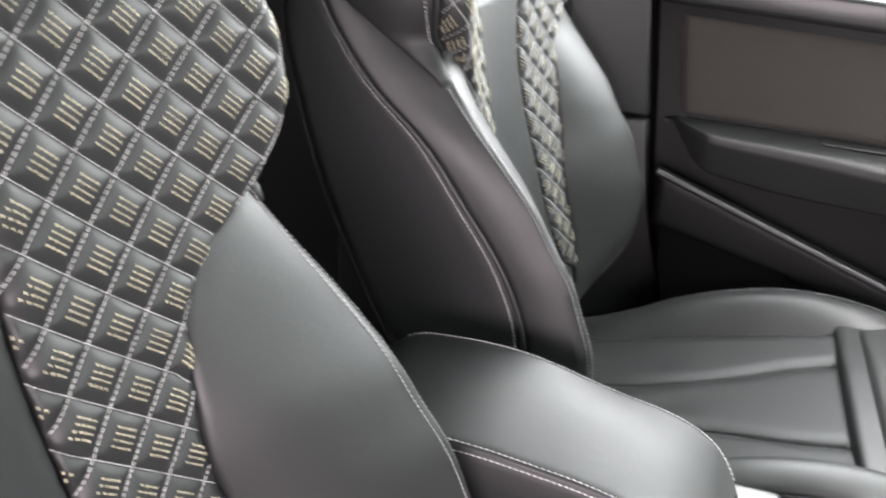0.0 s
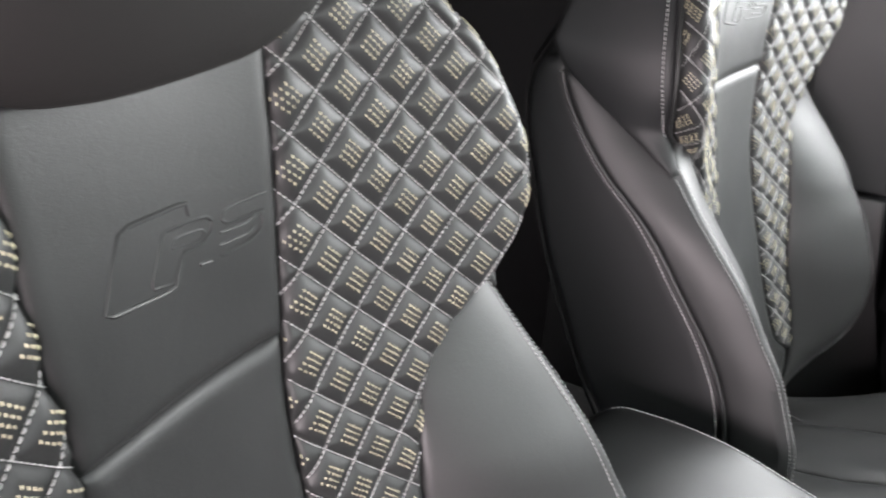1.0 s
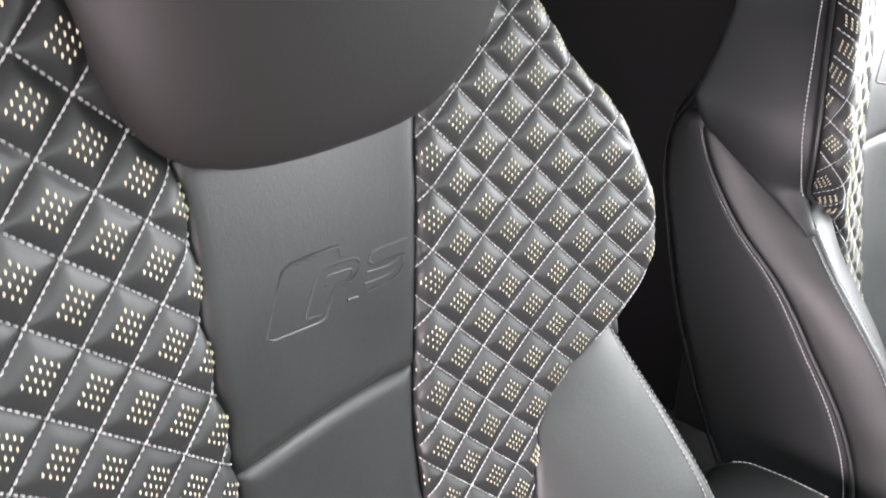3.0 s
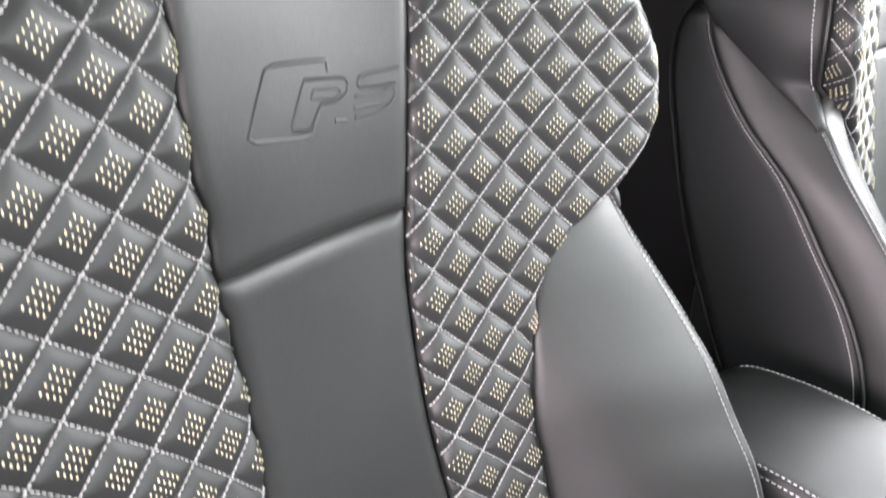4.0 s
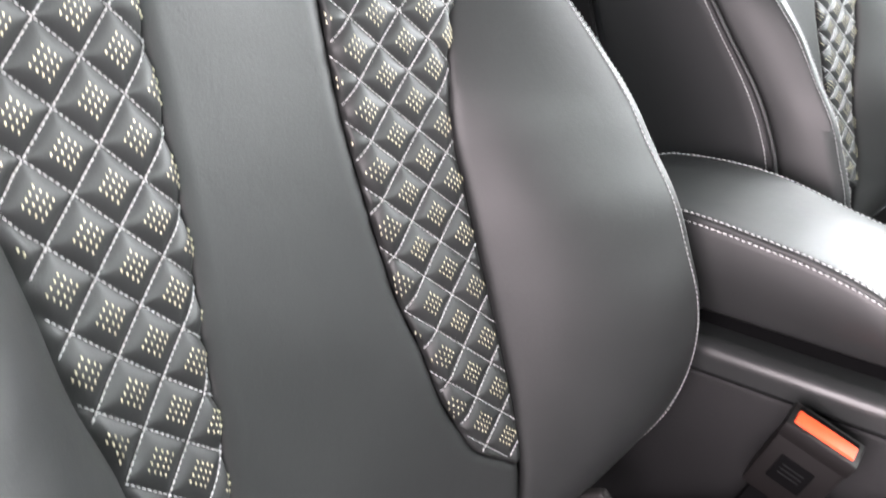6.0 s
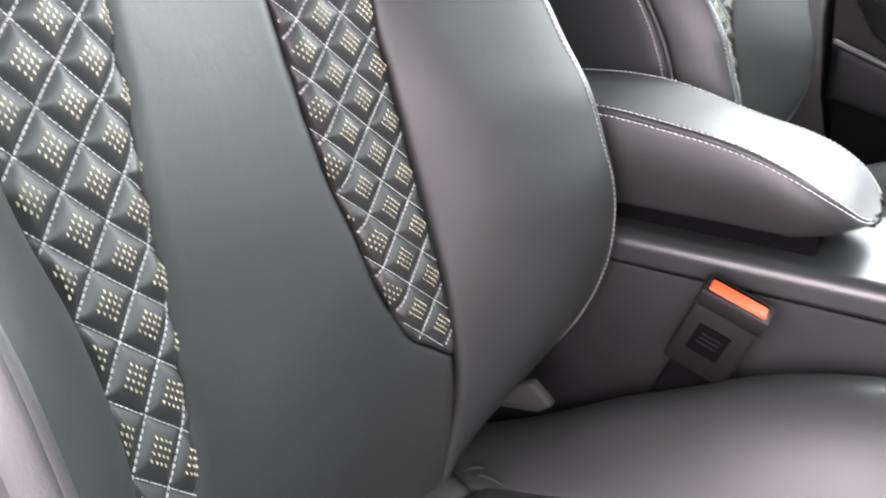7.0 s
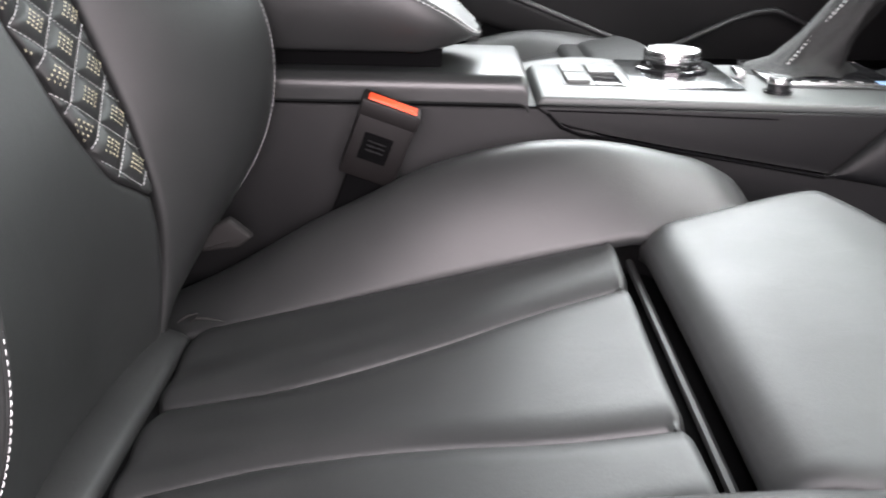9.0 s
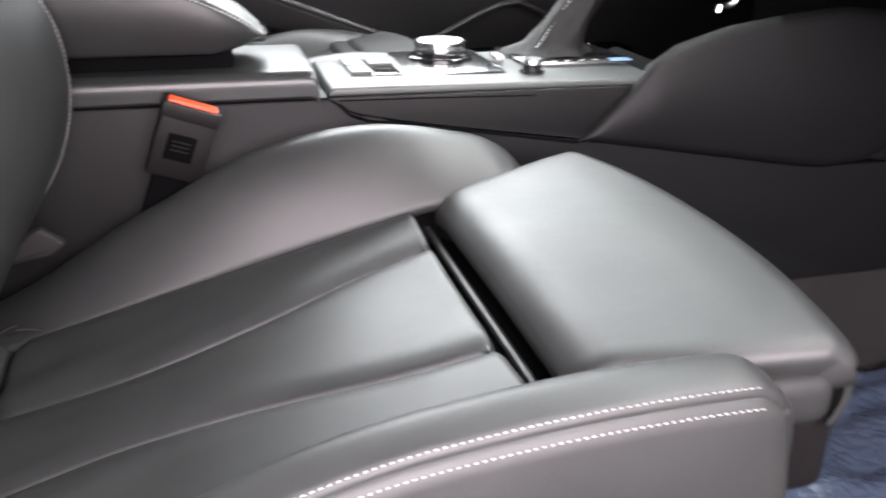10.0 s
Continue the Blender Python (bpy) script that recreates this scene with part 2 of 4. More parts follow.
rim_x = curve([(0.21, -0.095), (0.25, -0.070), (0.27, -0.050), (0.29, -0.030), (0.31, -0.010), (0.34, 0.014), (0.372, 0.033), (0.405, 0.045), (0.445, 0.050), (0.477, 0.047), (0.508, 0.036),
               (0.544, 0.021), (0.573, 0.002), (0.605, -0.018), (0.633, -0.042), (0.67, -0.076), (0.70, -0.101), (0.712, -0.112), (0.73, -0.137), (0.754, -0.167), (0.785, -0.203)])
rim_y = curve([(0.21, 0.175), (0.25, 0.192), (0.27, 0.205), (0.29, 0.222), (0.33, 0.236), (0.40, 0.242), (0.50, 0.243), (0.60, 0.240), (0.66, 0.235), (0.70, 0.228), (0.72, 0.226), (0.735, 0.229), (0.76, 0.235), (0.785, 0.240)])
pipe_x = curve([(0.21, -0.14), (0.27, -0.10), (0.35, -0.045), (0.42, -0.016), (0.47, -0.012), (0.50, -0.018), (0.55, -0.040), (0.60, -0.075), (0.655, -0.117), (0.694, -0.159), (0.732, -0.188), (0.757, -0.202), (0.772, -0.207), (0.785, -0.2085)])
shell_x = curve([(0.25, -0.100), (0.40, -0.118), (0.45, -0.147), (0.515, -0.179), (0.591, -0.210), (0.667, -0.231), (0.73, -0.244), (0.768, -0.241), (0.802, -0.221), (0.85, -0.207), (0.90, -0.215), (1.02, -0.235)])
crest_z = curve([(-0.05, 0.245), (0.0, 0.270), (0.03, 0.288), (0.075, 0.316), (0.12, 0.340), (0.165, 0.364), (0.215, 0.382), (0.29, 0.393), (0.36, 0.385), (0.405, 0.372), (0.42, 0.362), (0.432, 0.345)])
crest_out = curve([(-0.06, 0.240), (-0.03, 0.249), (0.0, 0.262), (0.075, 0.304), (0.12, 0.328), (0.165, 0.347), (0.219, 0.362), (0.266, 0.3685), (0.318, 0.3725), (0.36, 0.3735), (0.42, 0.3725)])
crest_far = curve([(-0.06, 0.238), (0.0, 0.256), (0.075, 0.291), (0.104, 0.307), (0.185, 0.340), (0.22, 0.350), (0.26, 0.357), (0.324, 0.357), (0.385, 0.347), (0.42, 0.337)])
pleat_y = curve([(-0.03, 0.050), (0.03, 0.045), (0.08, 0.042), (0.12, 0.045), (0.19, 0.057), (0.25, 0.072), (0.325, 0.083)])


proud = curve([(0.20, 0.0), (0.38, 0.0), (0.45, 0.003), (0.50, 0.006), (0.55, 0.0085), (0.60, 0.0095), (0.65, 0.0105), (0.70, 0.0145), (0.755, 0.0190), (0.80, 0.0225), (0.87, 0.0260), (0.95, 0.028), (1.1, 0.028)])


def front(y, z):
    """The seat back's front under strip and quilting; its outboard half stands a little further forward."""
    k = np.clip((0.075 - y) / 0.19, 0, 1)
    return spine(z) + 0.9 * y * y + proud(z) * (k + 0.10 * np.sin(2 * np.pi * (k - 0.5)))


def seat_z(x, y):
    """The cushion's top between its bolsters."""
    return 0.2555 + 0.265 * np.clip(x, -0.06, 0.36) - 0.008 * (1 - (y / 0.15) ** 2)


OUT = (1.0, 0.0, 0.8)
UP = (0.2, 0.0, 3.0)


def lerp(a, b, t):
    return a + (b - a) * t


def surface_row(fn, u, v, lift, toward):
    """Places and outward directions along a line (u, v) of a panel."""
    u, v = np.asarray(u, float), np.asarray(v, float)
    e = 1e-3
    p = np.stack(fn(u, v), -1)
    a = np.stack(fn(u + e, v), -1) - np.stack(fn(u - e, v), -1)
    b = np.stack(fn(u, v + e), -1) - np.stack(fn(u, v - e), -1)
    n = np.cross(a, b)
    n /= np.linalg.norm(n, axis=-1, keepdims=True) + 1e-12
    n *= np.sign(((np.array(toward) - p) * n).sum(-1, keepdims=True))
    return p + n * lift, n


# ---- quilting: diamonds of stitched leather with embroidered squares ----
HALF = 0.0178
drift = curve([(0.36, 0.0), (0.60, 0.0), (0.69, 0.0005), (0.77, 0.0040), (0.85, 0.0092), (0.92, 0.012), (1.0, 0.014)])
left_base = curve([(0.37, 0.1145), (0.45, 0.1130), (0.49, 0.1140), (0.55, 0.1185), (0.60, 0.118), (0.65, 0.117), (0.72, 0.1157), (0.78, 0.115), (0.83, 0.1147), (0.90, 0.117), (1.0, 0.119)])
ROLL = 0.014
SEAM_ROLL = 0.013


def quilt_place(side, w, z):
    """A place on the quilted panel at w metres from the middle: it rolls into the inner seam and round the outer edge."""
    q = quilt_width(side, z)
    wing = np.clip((z - 0.615) / 0.05, 0, 1)
    turn = np.clip((w - (q - ROLL)) / ROLL, 0, 1.45) * wing
    rest = np.clip(w - (q - ROLL) - 1.45 * ROLL, 0, 1) * wing
    y = np.where(w > q - ROLL, lerp(w, q - ROLL + ROLL * np.sin(turn) + 0.1 * rest, wing), w)
    x = front(y * side, z) - ROLL * (1 - np.cos(turn)) - rest
    inner = np.clip((strip_width(side, z) + SEAM_ROLL - w) / SEAM_ROLL, 0, 1) * 0.95 * np.clip((z - 0.385) / 0.03, 0, 1)
    x = x - SEAM_ROLL * (1 - np.cos(inner))
    return x, (y + SEAM_ROLL * (inner - np.sin(inner))) * side, z


def quilt_edge(side, z):
    """How far the panel reaches from the middle: on the wing it wraps backwards to the piping."""
    return quilt_width(side, z) + lerp(0.022, 0.012, np.clip((z - 0.74) / 0.2, 0, 1)) * lerp(0.35 * np.clip((z - 0.615) / 0.05, 0, 1), 1.0, np.clip((z - 0.712) / 0.02, 0, 1))


ROWS_AT = {1: ([0.378, 0.6805, 0.988], [-9.0, 0.0, 9.0]), -1: ([0.381, 0.4161, 0.4864, 0.5531, 0.687, 0.7209, 0.8887, 0.989], [-10.0, -9.0, -7.0, -5.0, -1.0, 0.0, 5.0, 8.0])}
tilt = curve([(0.36, 0.0), (0.45, 0.0), (0.52, 0.0018), (0.57, 0.0022), (0.63, 0.0022), (0.66, 0.0010), (0.70, 0.0003), (1.0, 0.0)])


def column_base(side, z):
    return 0.0865 + drift(z) if side > 0 else left_base(z)


def lattice(side, w, z):
    c = (w - column_base(side, z)) / HALF
    r = np.interp(z - (tilt(z) * c if side < 0 else 0.0), *ROWS_AT[side])
    return r + c / 2, r - c / 2


def from_lattice(side, s, t):
    r, c = (s + t) / 2, s - t
    z = np.interp(r, ROWS_AT[side][1], ROWS_AT[side][0], left=0.0, right=2.0)
    if side < 0:
        z = z + tilt(z) * c
    return column_base(side, z) + c * HALF, z


def inside_quilt(side, w, z, margin=0.002):
    return (w > strip_width(side, z) + margin) & (w < quilt_edge(side, z) - margin) & (z > 0.374) & (z < 0.97)


def puffed(side, w, z):
    """Height of the padding: soft four-sided pillows between the stitched lines."""
    s, t = lattice(side, w, z)
    a, b = 2 * np.abs(s - np.round(s)) + 1e-4, 2 * np.abs(t - np.round(t)) + 1e-4
    m = (a**-3.0 + b**-3.0) ** (-1 / 3)
    flat = 1 - 0.55 * np.clip((w - quilt_width(side, z) + 0.016) / 0.012, 0, 1) * np.clip((z - 0.71) / 0.02, 0, 1)
    return flat * 0.0036 * (1 - (1 - np.clip(m, 0, 1)) ** 2.5)


def quilt_normal(side, w, z):
    e = 5e-4
    a = np.stack(quilt_place(side, w + e, z), -1) - np.stack(quilt_place(side, w - e, z), -1)
    b = np.stack(quilt_place(side, w, z + e), -1) - np.stack(quilt_place(side, w, z - e), -1)
    n = np.cross(a, b)
    n /= np.linalg.norm(n, axis=-1, keepdims=True) + 1e-12
    return n * side


def quilted_panel(seat, side):
    nu, nv = 96, 440
    k, v = np.meshgrid(np.linspace(0, 1, nu + 1), np.linspace(0, 1, nv + 1), indexing="ij")
    z = lerp(0.3705, 0.975, v)
    tuck = 0.006 * np.clip((0.640 - z) / 0.02, 0, 1)
    w = lerp(strip_width(side, z), quilt_edge(side, z) + tuck, k)
    p, n = np.stack(quilt_place(side, w, z), -1), quilt_normal(side, w, z)
    inner = np.clip(np.minimum(w - strip_width(side, z), np.minimum(z - 0.3705, 0.975 - z)) / 0.0035, 0, 1)
    outer = np.clip((quilt_edge(side, z) + 0.001 - w) / 0.006, 0, 1)
    p = p + n * (puffed(side, w, z) * inner * outer - 0.001 * (1 - inner) ** 2 - 0.002 * (1 - outer) ** 2)[..., None]
    idx = np.arange(p[..., 0].size).reshape(nu + 1, nv + 1)
    faces = [(idx[i, j], idx[i + 1, j], idx[i + 1, j + 1], idx[i, j + 1]) for i in range(nu) for j in range(nv)]
    if side < 0:
        faces = [f[::-1] for f in faces]
    verts = list(p.reshape(-1, 3))
    ring = [(i, 0) for i in range(nu)] + [(nu, j) for j in range(nv)] + [(i, nv) for i in range(nu, 0, -1)] + [(0, j) for j in range(nv, 0, -1)]
    base = len(verts)
    verts += [p[i, j] - n[i, j] * 0.012 for i, j in ring]
    for a in range(len(ring)):
        b = (a + 1) % len(ring)
        f = (idx[ring[a]], base + a, base + b, idx[ring[b]])
        faces.append(f if side > 0 else f[::-1])
    panel = mesh_object("quilted_panel", verts, [tuple(int(q) for q in f) for f in faces], LEATHER, seat, "diamond-quilted black leather panel with white stitching")
    # stitched lines, both ways
    all_verts, all_faces = [], []
    ring5 = [(math.cos(2 * math.pi * q / 5), math.sin(2 * math.pi * q / 5)) for q in range(5)]
    rng = random.Random(7 + side)

    def thread(places, normals, radius):
        b0 = len(all_verts)
        for m, (c, nn) in enumerate(zip(places, normals)):
            d = places[min(m + 1, len(places) - 1)] - places[max(m - 1, 0)]
            d = d / (np.linalg.norm(d) + 1e-9)
            cross = np.cross(d, nn)
            r = radius * (0.5 if m in (0, len(places) - 1) else 1.0)
            low = -0.5 if m in (0, len(places) - 1) else 0.35
            for a, b in ring5:
                all_verts.append(c + nn * radius * low + (cross * a + nn * b) * r)
        for m in range(len(places) - 1):
            for q in range(5):
                all_faces.append((b0 + 5 * m + q, b0 + 5 * m + (q + 1) % 5, b0 + 5 * m + 5 + (q + 1) % 5, b0 + 5 * m + 5 + q))

    for family in (0, 1):
        rising = (family == 0) == (side > 0)
        for line in range(-14, 26):
            step = 0.124
            for m in range(-140, 260):
                a0 = m * step
                ln = 0.100 if rising else 0.082
                f = np.array([a0, a0 + ln * 0.3, a0 + ln * 0.7, a0 + ln]) + rng.uniform(-0.006, 0.006)
                s, t = (f, np.full(4, float(line))) if family == 0 else (np.full(4, float(line)), f)
                ww, zz = from_lattice(side, s, t)
                if not inside_quilt(side, ww, zz, 0.0006).all():
                    continue
                nn = quilt_normal(side, ww, zz)
                pp = np.stack(quilt_place(side, ww, zz), -1) + nn * (puffed(side, ww, zz)[..., None] + 0.0008)
                thread(list(pp), list(nn), 0.00044 if rising else 0.00034)
    tagged(mesh_object("quilt_stitching", all_verts, all_faces, THREAD, panel, "white thread stitched in diamonds"), kind="stuff")
    # small embroidered dashes, four by four in each diamond
    all_verts, all_faces = [], []
    for s0 in range(-14, 26):
        for t0 in range(-14, 26):
            for i in range(4):
                for j in range(4):
                    s, t = s0 + 0.5 + (i - 1.5) * 0.128, t0 + 0.5 + (j - 1.5) * 0.128
                    ww, zz = from_lattice(side, np.array([s]), np.array([t]))
                    if not inside_quilt(side, ww, zz, 0.0015).all():
                        continue
                    zs = zz[0] + np.array([-0.00105, -0.0004, 0.0004, 0.00105])
                    ws = np.full(4, ww[0])
                    nn = quilt_normal(side, ws, zs)
                    pp = np.stack(quilt_place(side, ws, zs), -1) + nn * (puffed(side, ws, zs)[..., None] - 0.0001)
                    thread(list(pp), list(nn), 0.00042)
    tagged(mesh_object("embroidery", all_verts, all_faces, GOLD_THREAD, panel, "pale yellow embroidered dashes in squares"), kind="stuff")


def narrow(side):
    """The outboard rim lies closer to the middle than the inboard one."""
    return 0.0 if side > 0 else 0.036


def bolster_shape(side):
    def fn(u, v):
        z = lerp(0.212, 0.7195, v)
        yq = np.where(z < 0.372, 0.1325, quilt_width(side, z))
        tuck = np.clip((z - 0.615) / 0.05, 0, 1)
        a = np.stack([front(yq * side, z) - 0.010 * tuck, yq - 0.001 * tuck])
        b = np.stack([rim_x(z), rim_y(z) - narrow(side) * np.clip((0.70 - z) / 0.12, 0, 1)])
        m = lerp(a, b, u)
        d = b - a
        w = np.hypot(d[0], d[1]) + 1e-6
        bulge = (lerp(0.115, 0.075, np.clip((z - 0.40) / 0.30, 0, 1)) if side > 0 else 0.07) * w * 4 * u * (1 - u)
        return m[0] + bulge * d[1] / w, (m[1] - bulge * d[0] / w) * side, z

    return fn


def band_shape(side):
    def fn(u, v):
        z = lerp(0.212, 0.776, v)
        x = lerp(rim_x(z), pipe_x(z), u)
        y = lerp(rim_y(z) - narrow(side) * np.clip((0.70 - z) / 0.12, 0, 1), 0.250 - narrow(side) * np.clip((0.70 - z) / 0.12, 0, 1), u) + 0.003 * np.sin(np.pi * np.clip(u, 0, 1))
        return x, y * side, z

    return fn


def seat_back(seat):
    def cross_seam(u):
        return 0.7395 - 0.003 * u - 0.001 * (1 - (2 * u - 1) ** 2)

    def lower(u, v):
        z = lerp(0.235, cross_seam(u), v)
        y = lerp(-np.where(z < 0.3715, 0.1325, strip_left(z)), np.where(z < 0.3715, 0.1325, strip_half(z)), u)
        return front(y, z) - 0.001, y, z

    def upper(u, v):
        z = lerp(cross_seam(u), 0.915, v)
        y = lerp(-strip_left(z), strip_half(z), u)
        return front(y, z) - 0.001 + 0.006 * v * (1 - v), y, z

    pad("centre_pad", lower, 56, 110, OUT, LEATHER, seat, "smooth black leather lower back panel", groove=0.0035, width=0.010)
    pad("upper_pad", upper, 40, 40, OUT, LEATHER, seat, "smooth black leather pad with an embossed badge", groove=0.0025, width=0.006)
    for side in (1, -1):
        quilted_panel(seat, side)
        fn = bolster_shape(side)
        bol = pad("bolster", fn, 44, 90, (1.0, 0.0, 0.6), LEATHER, seat, "smooth black leather side bolster", groove=0.0025, width=0.006)
        v = np.linspace(0.20, 0.985, 200)
        p, n = surface_row(fn, 0.975 - 0.035 * np.clip((v - 0.45) / 0.3, 0, 1), v, 0.0004, (1.0, 0.0, 0.6))
        tagged(stitches("rim_stitching", p, n, 0.0040, 0.0029, 0.00044, SEAM_THREAD, bol, "row of white stitches"), kind="stuff")
        fn = band_shape(side)
        band = pad("side_band", fn, 20, 90, (-0.05, side * 3, 0.5), LEATHER, seat, groove=0.003, width=0.006, skirt=0.002)
        p, n = surface_row(fn, np.full(200, 0.07), np.linspace(0.17, 0.86, 200), 0.0003, (0.2, side * 3, 0.5))
        tagged(stitches("rim_stitching", p, n, 0.0040, 0.0029, 0.00044, SEAM_THREAD, band, "row of white stitches"), kind="stuff")

        def panel(u, v, side=side):
            z = lerp(0.235, 0.786, v)
            zz = z
            x = lerp(pipe_x(zz), shell_x(z), u)
            y = lerp(0.250, 0.236, u) + 0.004 * np.sin(np.pi * u) - narrow(side) * np.clip((0.70 - z) / 0.12, 0, 1)
            return x, y * side, z

        pan = pad("side_panel", panel, 14, 60, (-0.05, side * 3, 0.5), LEATHER_SIDE, seat, "matt black leather flank", groove=0.003, width=0.006)
        zs = np.linspace(0.28, 0.774, 60)
        bm = bmesh.new()
        tube(bm, [(pipe_x(z), (0.2515 - narrow(side) * min(1, max(0, (0.70 - z) / 0.12))) * side, z) for z in zs], 0.0022, 8)
        part("piping", bm, LEATHER, pan)
        p, n = surface_row(panel, np.full(160, 0.055), np.linspace(0.12, 0.985, 160), 0.0004, (-0.05, side * 3, 0.5))
        tagged(stitches("flank_stitching", p, n, 0.0038, 0.0027, 0.00058, THREAD, pan, "row of white stitches"), kind="stuff")
        # hard edge line of the back shell
        bm = bmesh.new()
        tube(bm, [(shell_x(z) - 0.002, (0.236 - narrow(side) * min(1, max(0, (0.70 - z) / 0.12))) * side, z) for z in np.linspace(0.24, 0.80, 40)], 0.0018, 8)
        part("shell_edge", bm, PLASTIC, pan, "thin pale plastic edge")

        def cheek(u, v, side=side):
            z = lerp(0.700, 0.985, v)
            zq = np.maximum(z, 0.733)
            x1, y1, _ = quilt_place(side, quilt_edge(side, zq), zq)
            low = np.clip((z - 0.700) / 0.033, 0, 1)
            x1, y1 = lerp(-0.097, x1 - 0.003, low), lerp(0.230, y1 * side, low)
            diag = np.interp(z, [0.700, 0.730, 0.754, 0.778, 0.802, 0.846, 0.98], [-0.108, -0.152, -0.182, -0.211, -0.222, -0.213, -0.205])
            x = lerp(np.maximum(x1, diag + 0.005), diag, u)
            y = lerp(y1, np.where(z < 0.80, rim_y(np.minimum(z, 0.785)) + 0.010, 0.250 - np.clip((z - 0.80) * 0.4, 0, 0.06)), u) + 0.004 * np.sin(np.pi * u)
            return x, y * side, z

        ck = pad("headrest_cheek", cheek, 20, 50, (-0.1, side * 3, 0.8), LEATHER_SIDE, seat, "plain black leather side of the headrest", groove=0.003, width=0.006)
        zs = np.linspace(0.724, 0.98, 40)
        px, py, pz = quilt_place(side, quilt_edge(side, zs), zs)
        bm = bmesh.new()
        tube(bm, list(zip(px - 0.002, py + 0.001 * side, pz)), 0.0022, 8)
        part("piping", bm, LEATHER, ck)
        p, n = surface_row(cheek, np.full(120, 0.10), np.linspace(0.10, 0.98, 120), 0.0004, (-0.1, side * 3, 0.8))
        tagged(stitches("cheek_stitching", p, n, 0.0038, 0.0027, 0.00058, THREAD, ck, "row of white stitches"), kind="stuff")

    # headrest
    verts, faces = [], []
    nu, nv = 48, 28
    for j in range(nv + 1):
        b = -math.pi / 2 + math.pi * j / nv
        for i in range(nu):
            a = 2 * math.pi * i / nu
            pw = lambda q, e: math.copysign(abs(q) ** e, q)
            c = pw(math.cos(b), 0.5)
            yy = -0.004 + 0.112 * c * pw(math.sin(a), 0.8)
            verts.append((-0.150 + 0.026 * min(1, max(0, (0.075 - yy) / 0.19)) + 0.056 * c * pw(math.cos(a), 0.6) + 0.012 * (1 + pw(math.sin(b), 0.75)), yy, 0.991 + 0.112 * pw(math.sin(b), 0.75)))
    for j in range(nv):
        for i in range(nu):
            faces.append((j * nu + i, j * nu + (i + 1) % nu, (j + 1) * nu + (i + 1) % nu, (j + 1) * nu + i))
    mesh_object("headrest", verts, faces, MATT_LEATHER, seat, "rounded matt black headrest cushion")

    # back shell
    def shell(u, v):
        z = lerp(0.235, 1.02, v)
        y = lerp(-1, 1, u)
        half = np.interp(z, [0.235, 0.74, 0.80, 0.85, 1.02], [0.232, 0.232, 0.222, 0.19, 0.15])
        return shell_x(z) - 0.045 * (1 - np.abs(y) ** 4), y * half, z

    pad("back_shell", shell, 30, 40, (-2, 0, 0.6), PLASTIC, seat, "black plastic seat back shell", groove=0.004, width=0.01)


def embossed_badge(seat, flip):
    """Raised outlines on the upper pad: a slanted frame with slanted bent strokes."""
    upper_pad = [c for c in seat.children if c.name.startswith("upper_pad")][0]

    def ridge(points, r, closed=False, rounds=2):
        q = np.array(points)
        for _ in range(rounds):
            nxt = np.roll(q, -1, 0)
            cut = np.stack([0.88 * q + 0.12 * nxt, 0.12 * q + 0.88 * nxt], 1).reshape(-1, 2)
            q = cut if closed else np.vstack([q[:1], cut[1:-3], q[-1:]])
        q = np.vstack([q, q[:1]]) if closed else q
        bm = bmesh.new()
        rise = [(z - 0.739) / 0.176 for y, z in q]
        tube(bm, [(front(y * flip, z) - 0.0014 + 0.006 * k * (1 - k), y * flip, z) for (y, z), k in zip(q, rise)], r, 8)
        part("embossed_ridge", bm, LEATHER, upper_pad)

    ridge([(0.0101, 0.8163), (0.0096, 0.8223), (-0.0298, 0.8259), (-0.0383, 0.8113), (-0.0459, 0.7960), (-0.0044, 0.7885), (0.0009, 0.7986)], 0.0012, rounds=1)
    ridge([(-0.0187, 0.7948), (-0.0064, 0.8152), (-0.0019, 0.8150), (0.0203, 0.8120), (0.0232, 0.8091), (0.0214, 0.8041), (0.0151, 0.8014), (0.0034, 0.8025), (-0.0052, 0.7915)], 0.0010, True)
    ridge([(-0.0034, 0.8060), (0.0, 0.8099), (0.0161, 0.8077), (0.0179, 0.8053), (0.0136, 0.8032)], 0.0008, True)
    ridge([(0.0575, 0.8114), (0.0356, 0.8114), (0.0310, 0.8105), (0.0290, 0.8071), (0.0320, 0.8046), (0.0551, 0.8034)], 0.0010)
    ridge([(0.0270, 0.8017), (0.0440, 0.8003), (0.0534, 0.8036), (0.0540, 0.7984), (0.0504, 0.7939), (0.0430, 0.7918), (0.0256, 0.7915)], 0.0010)
    ridge([(0.0254, 0.7962), (0.0434, 0.7952), (0.0477, 0.7981)], 0.0009)
    ridge([(0.0120, 0.7926), (0.0155, 0.7920), (0.0195, 0.7911)], 0.0011)


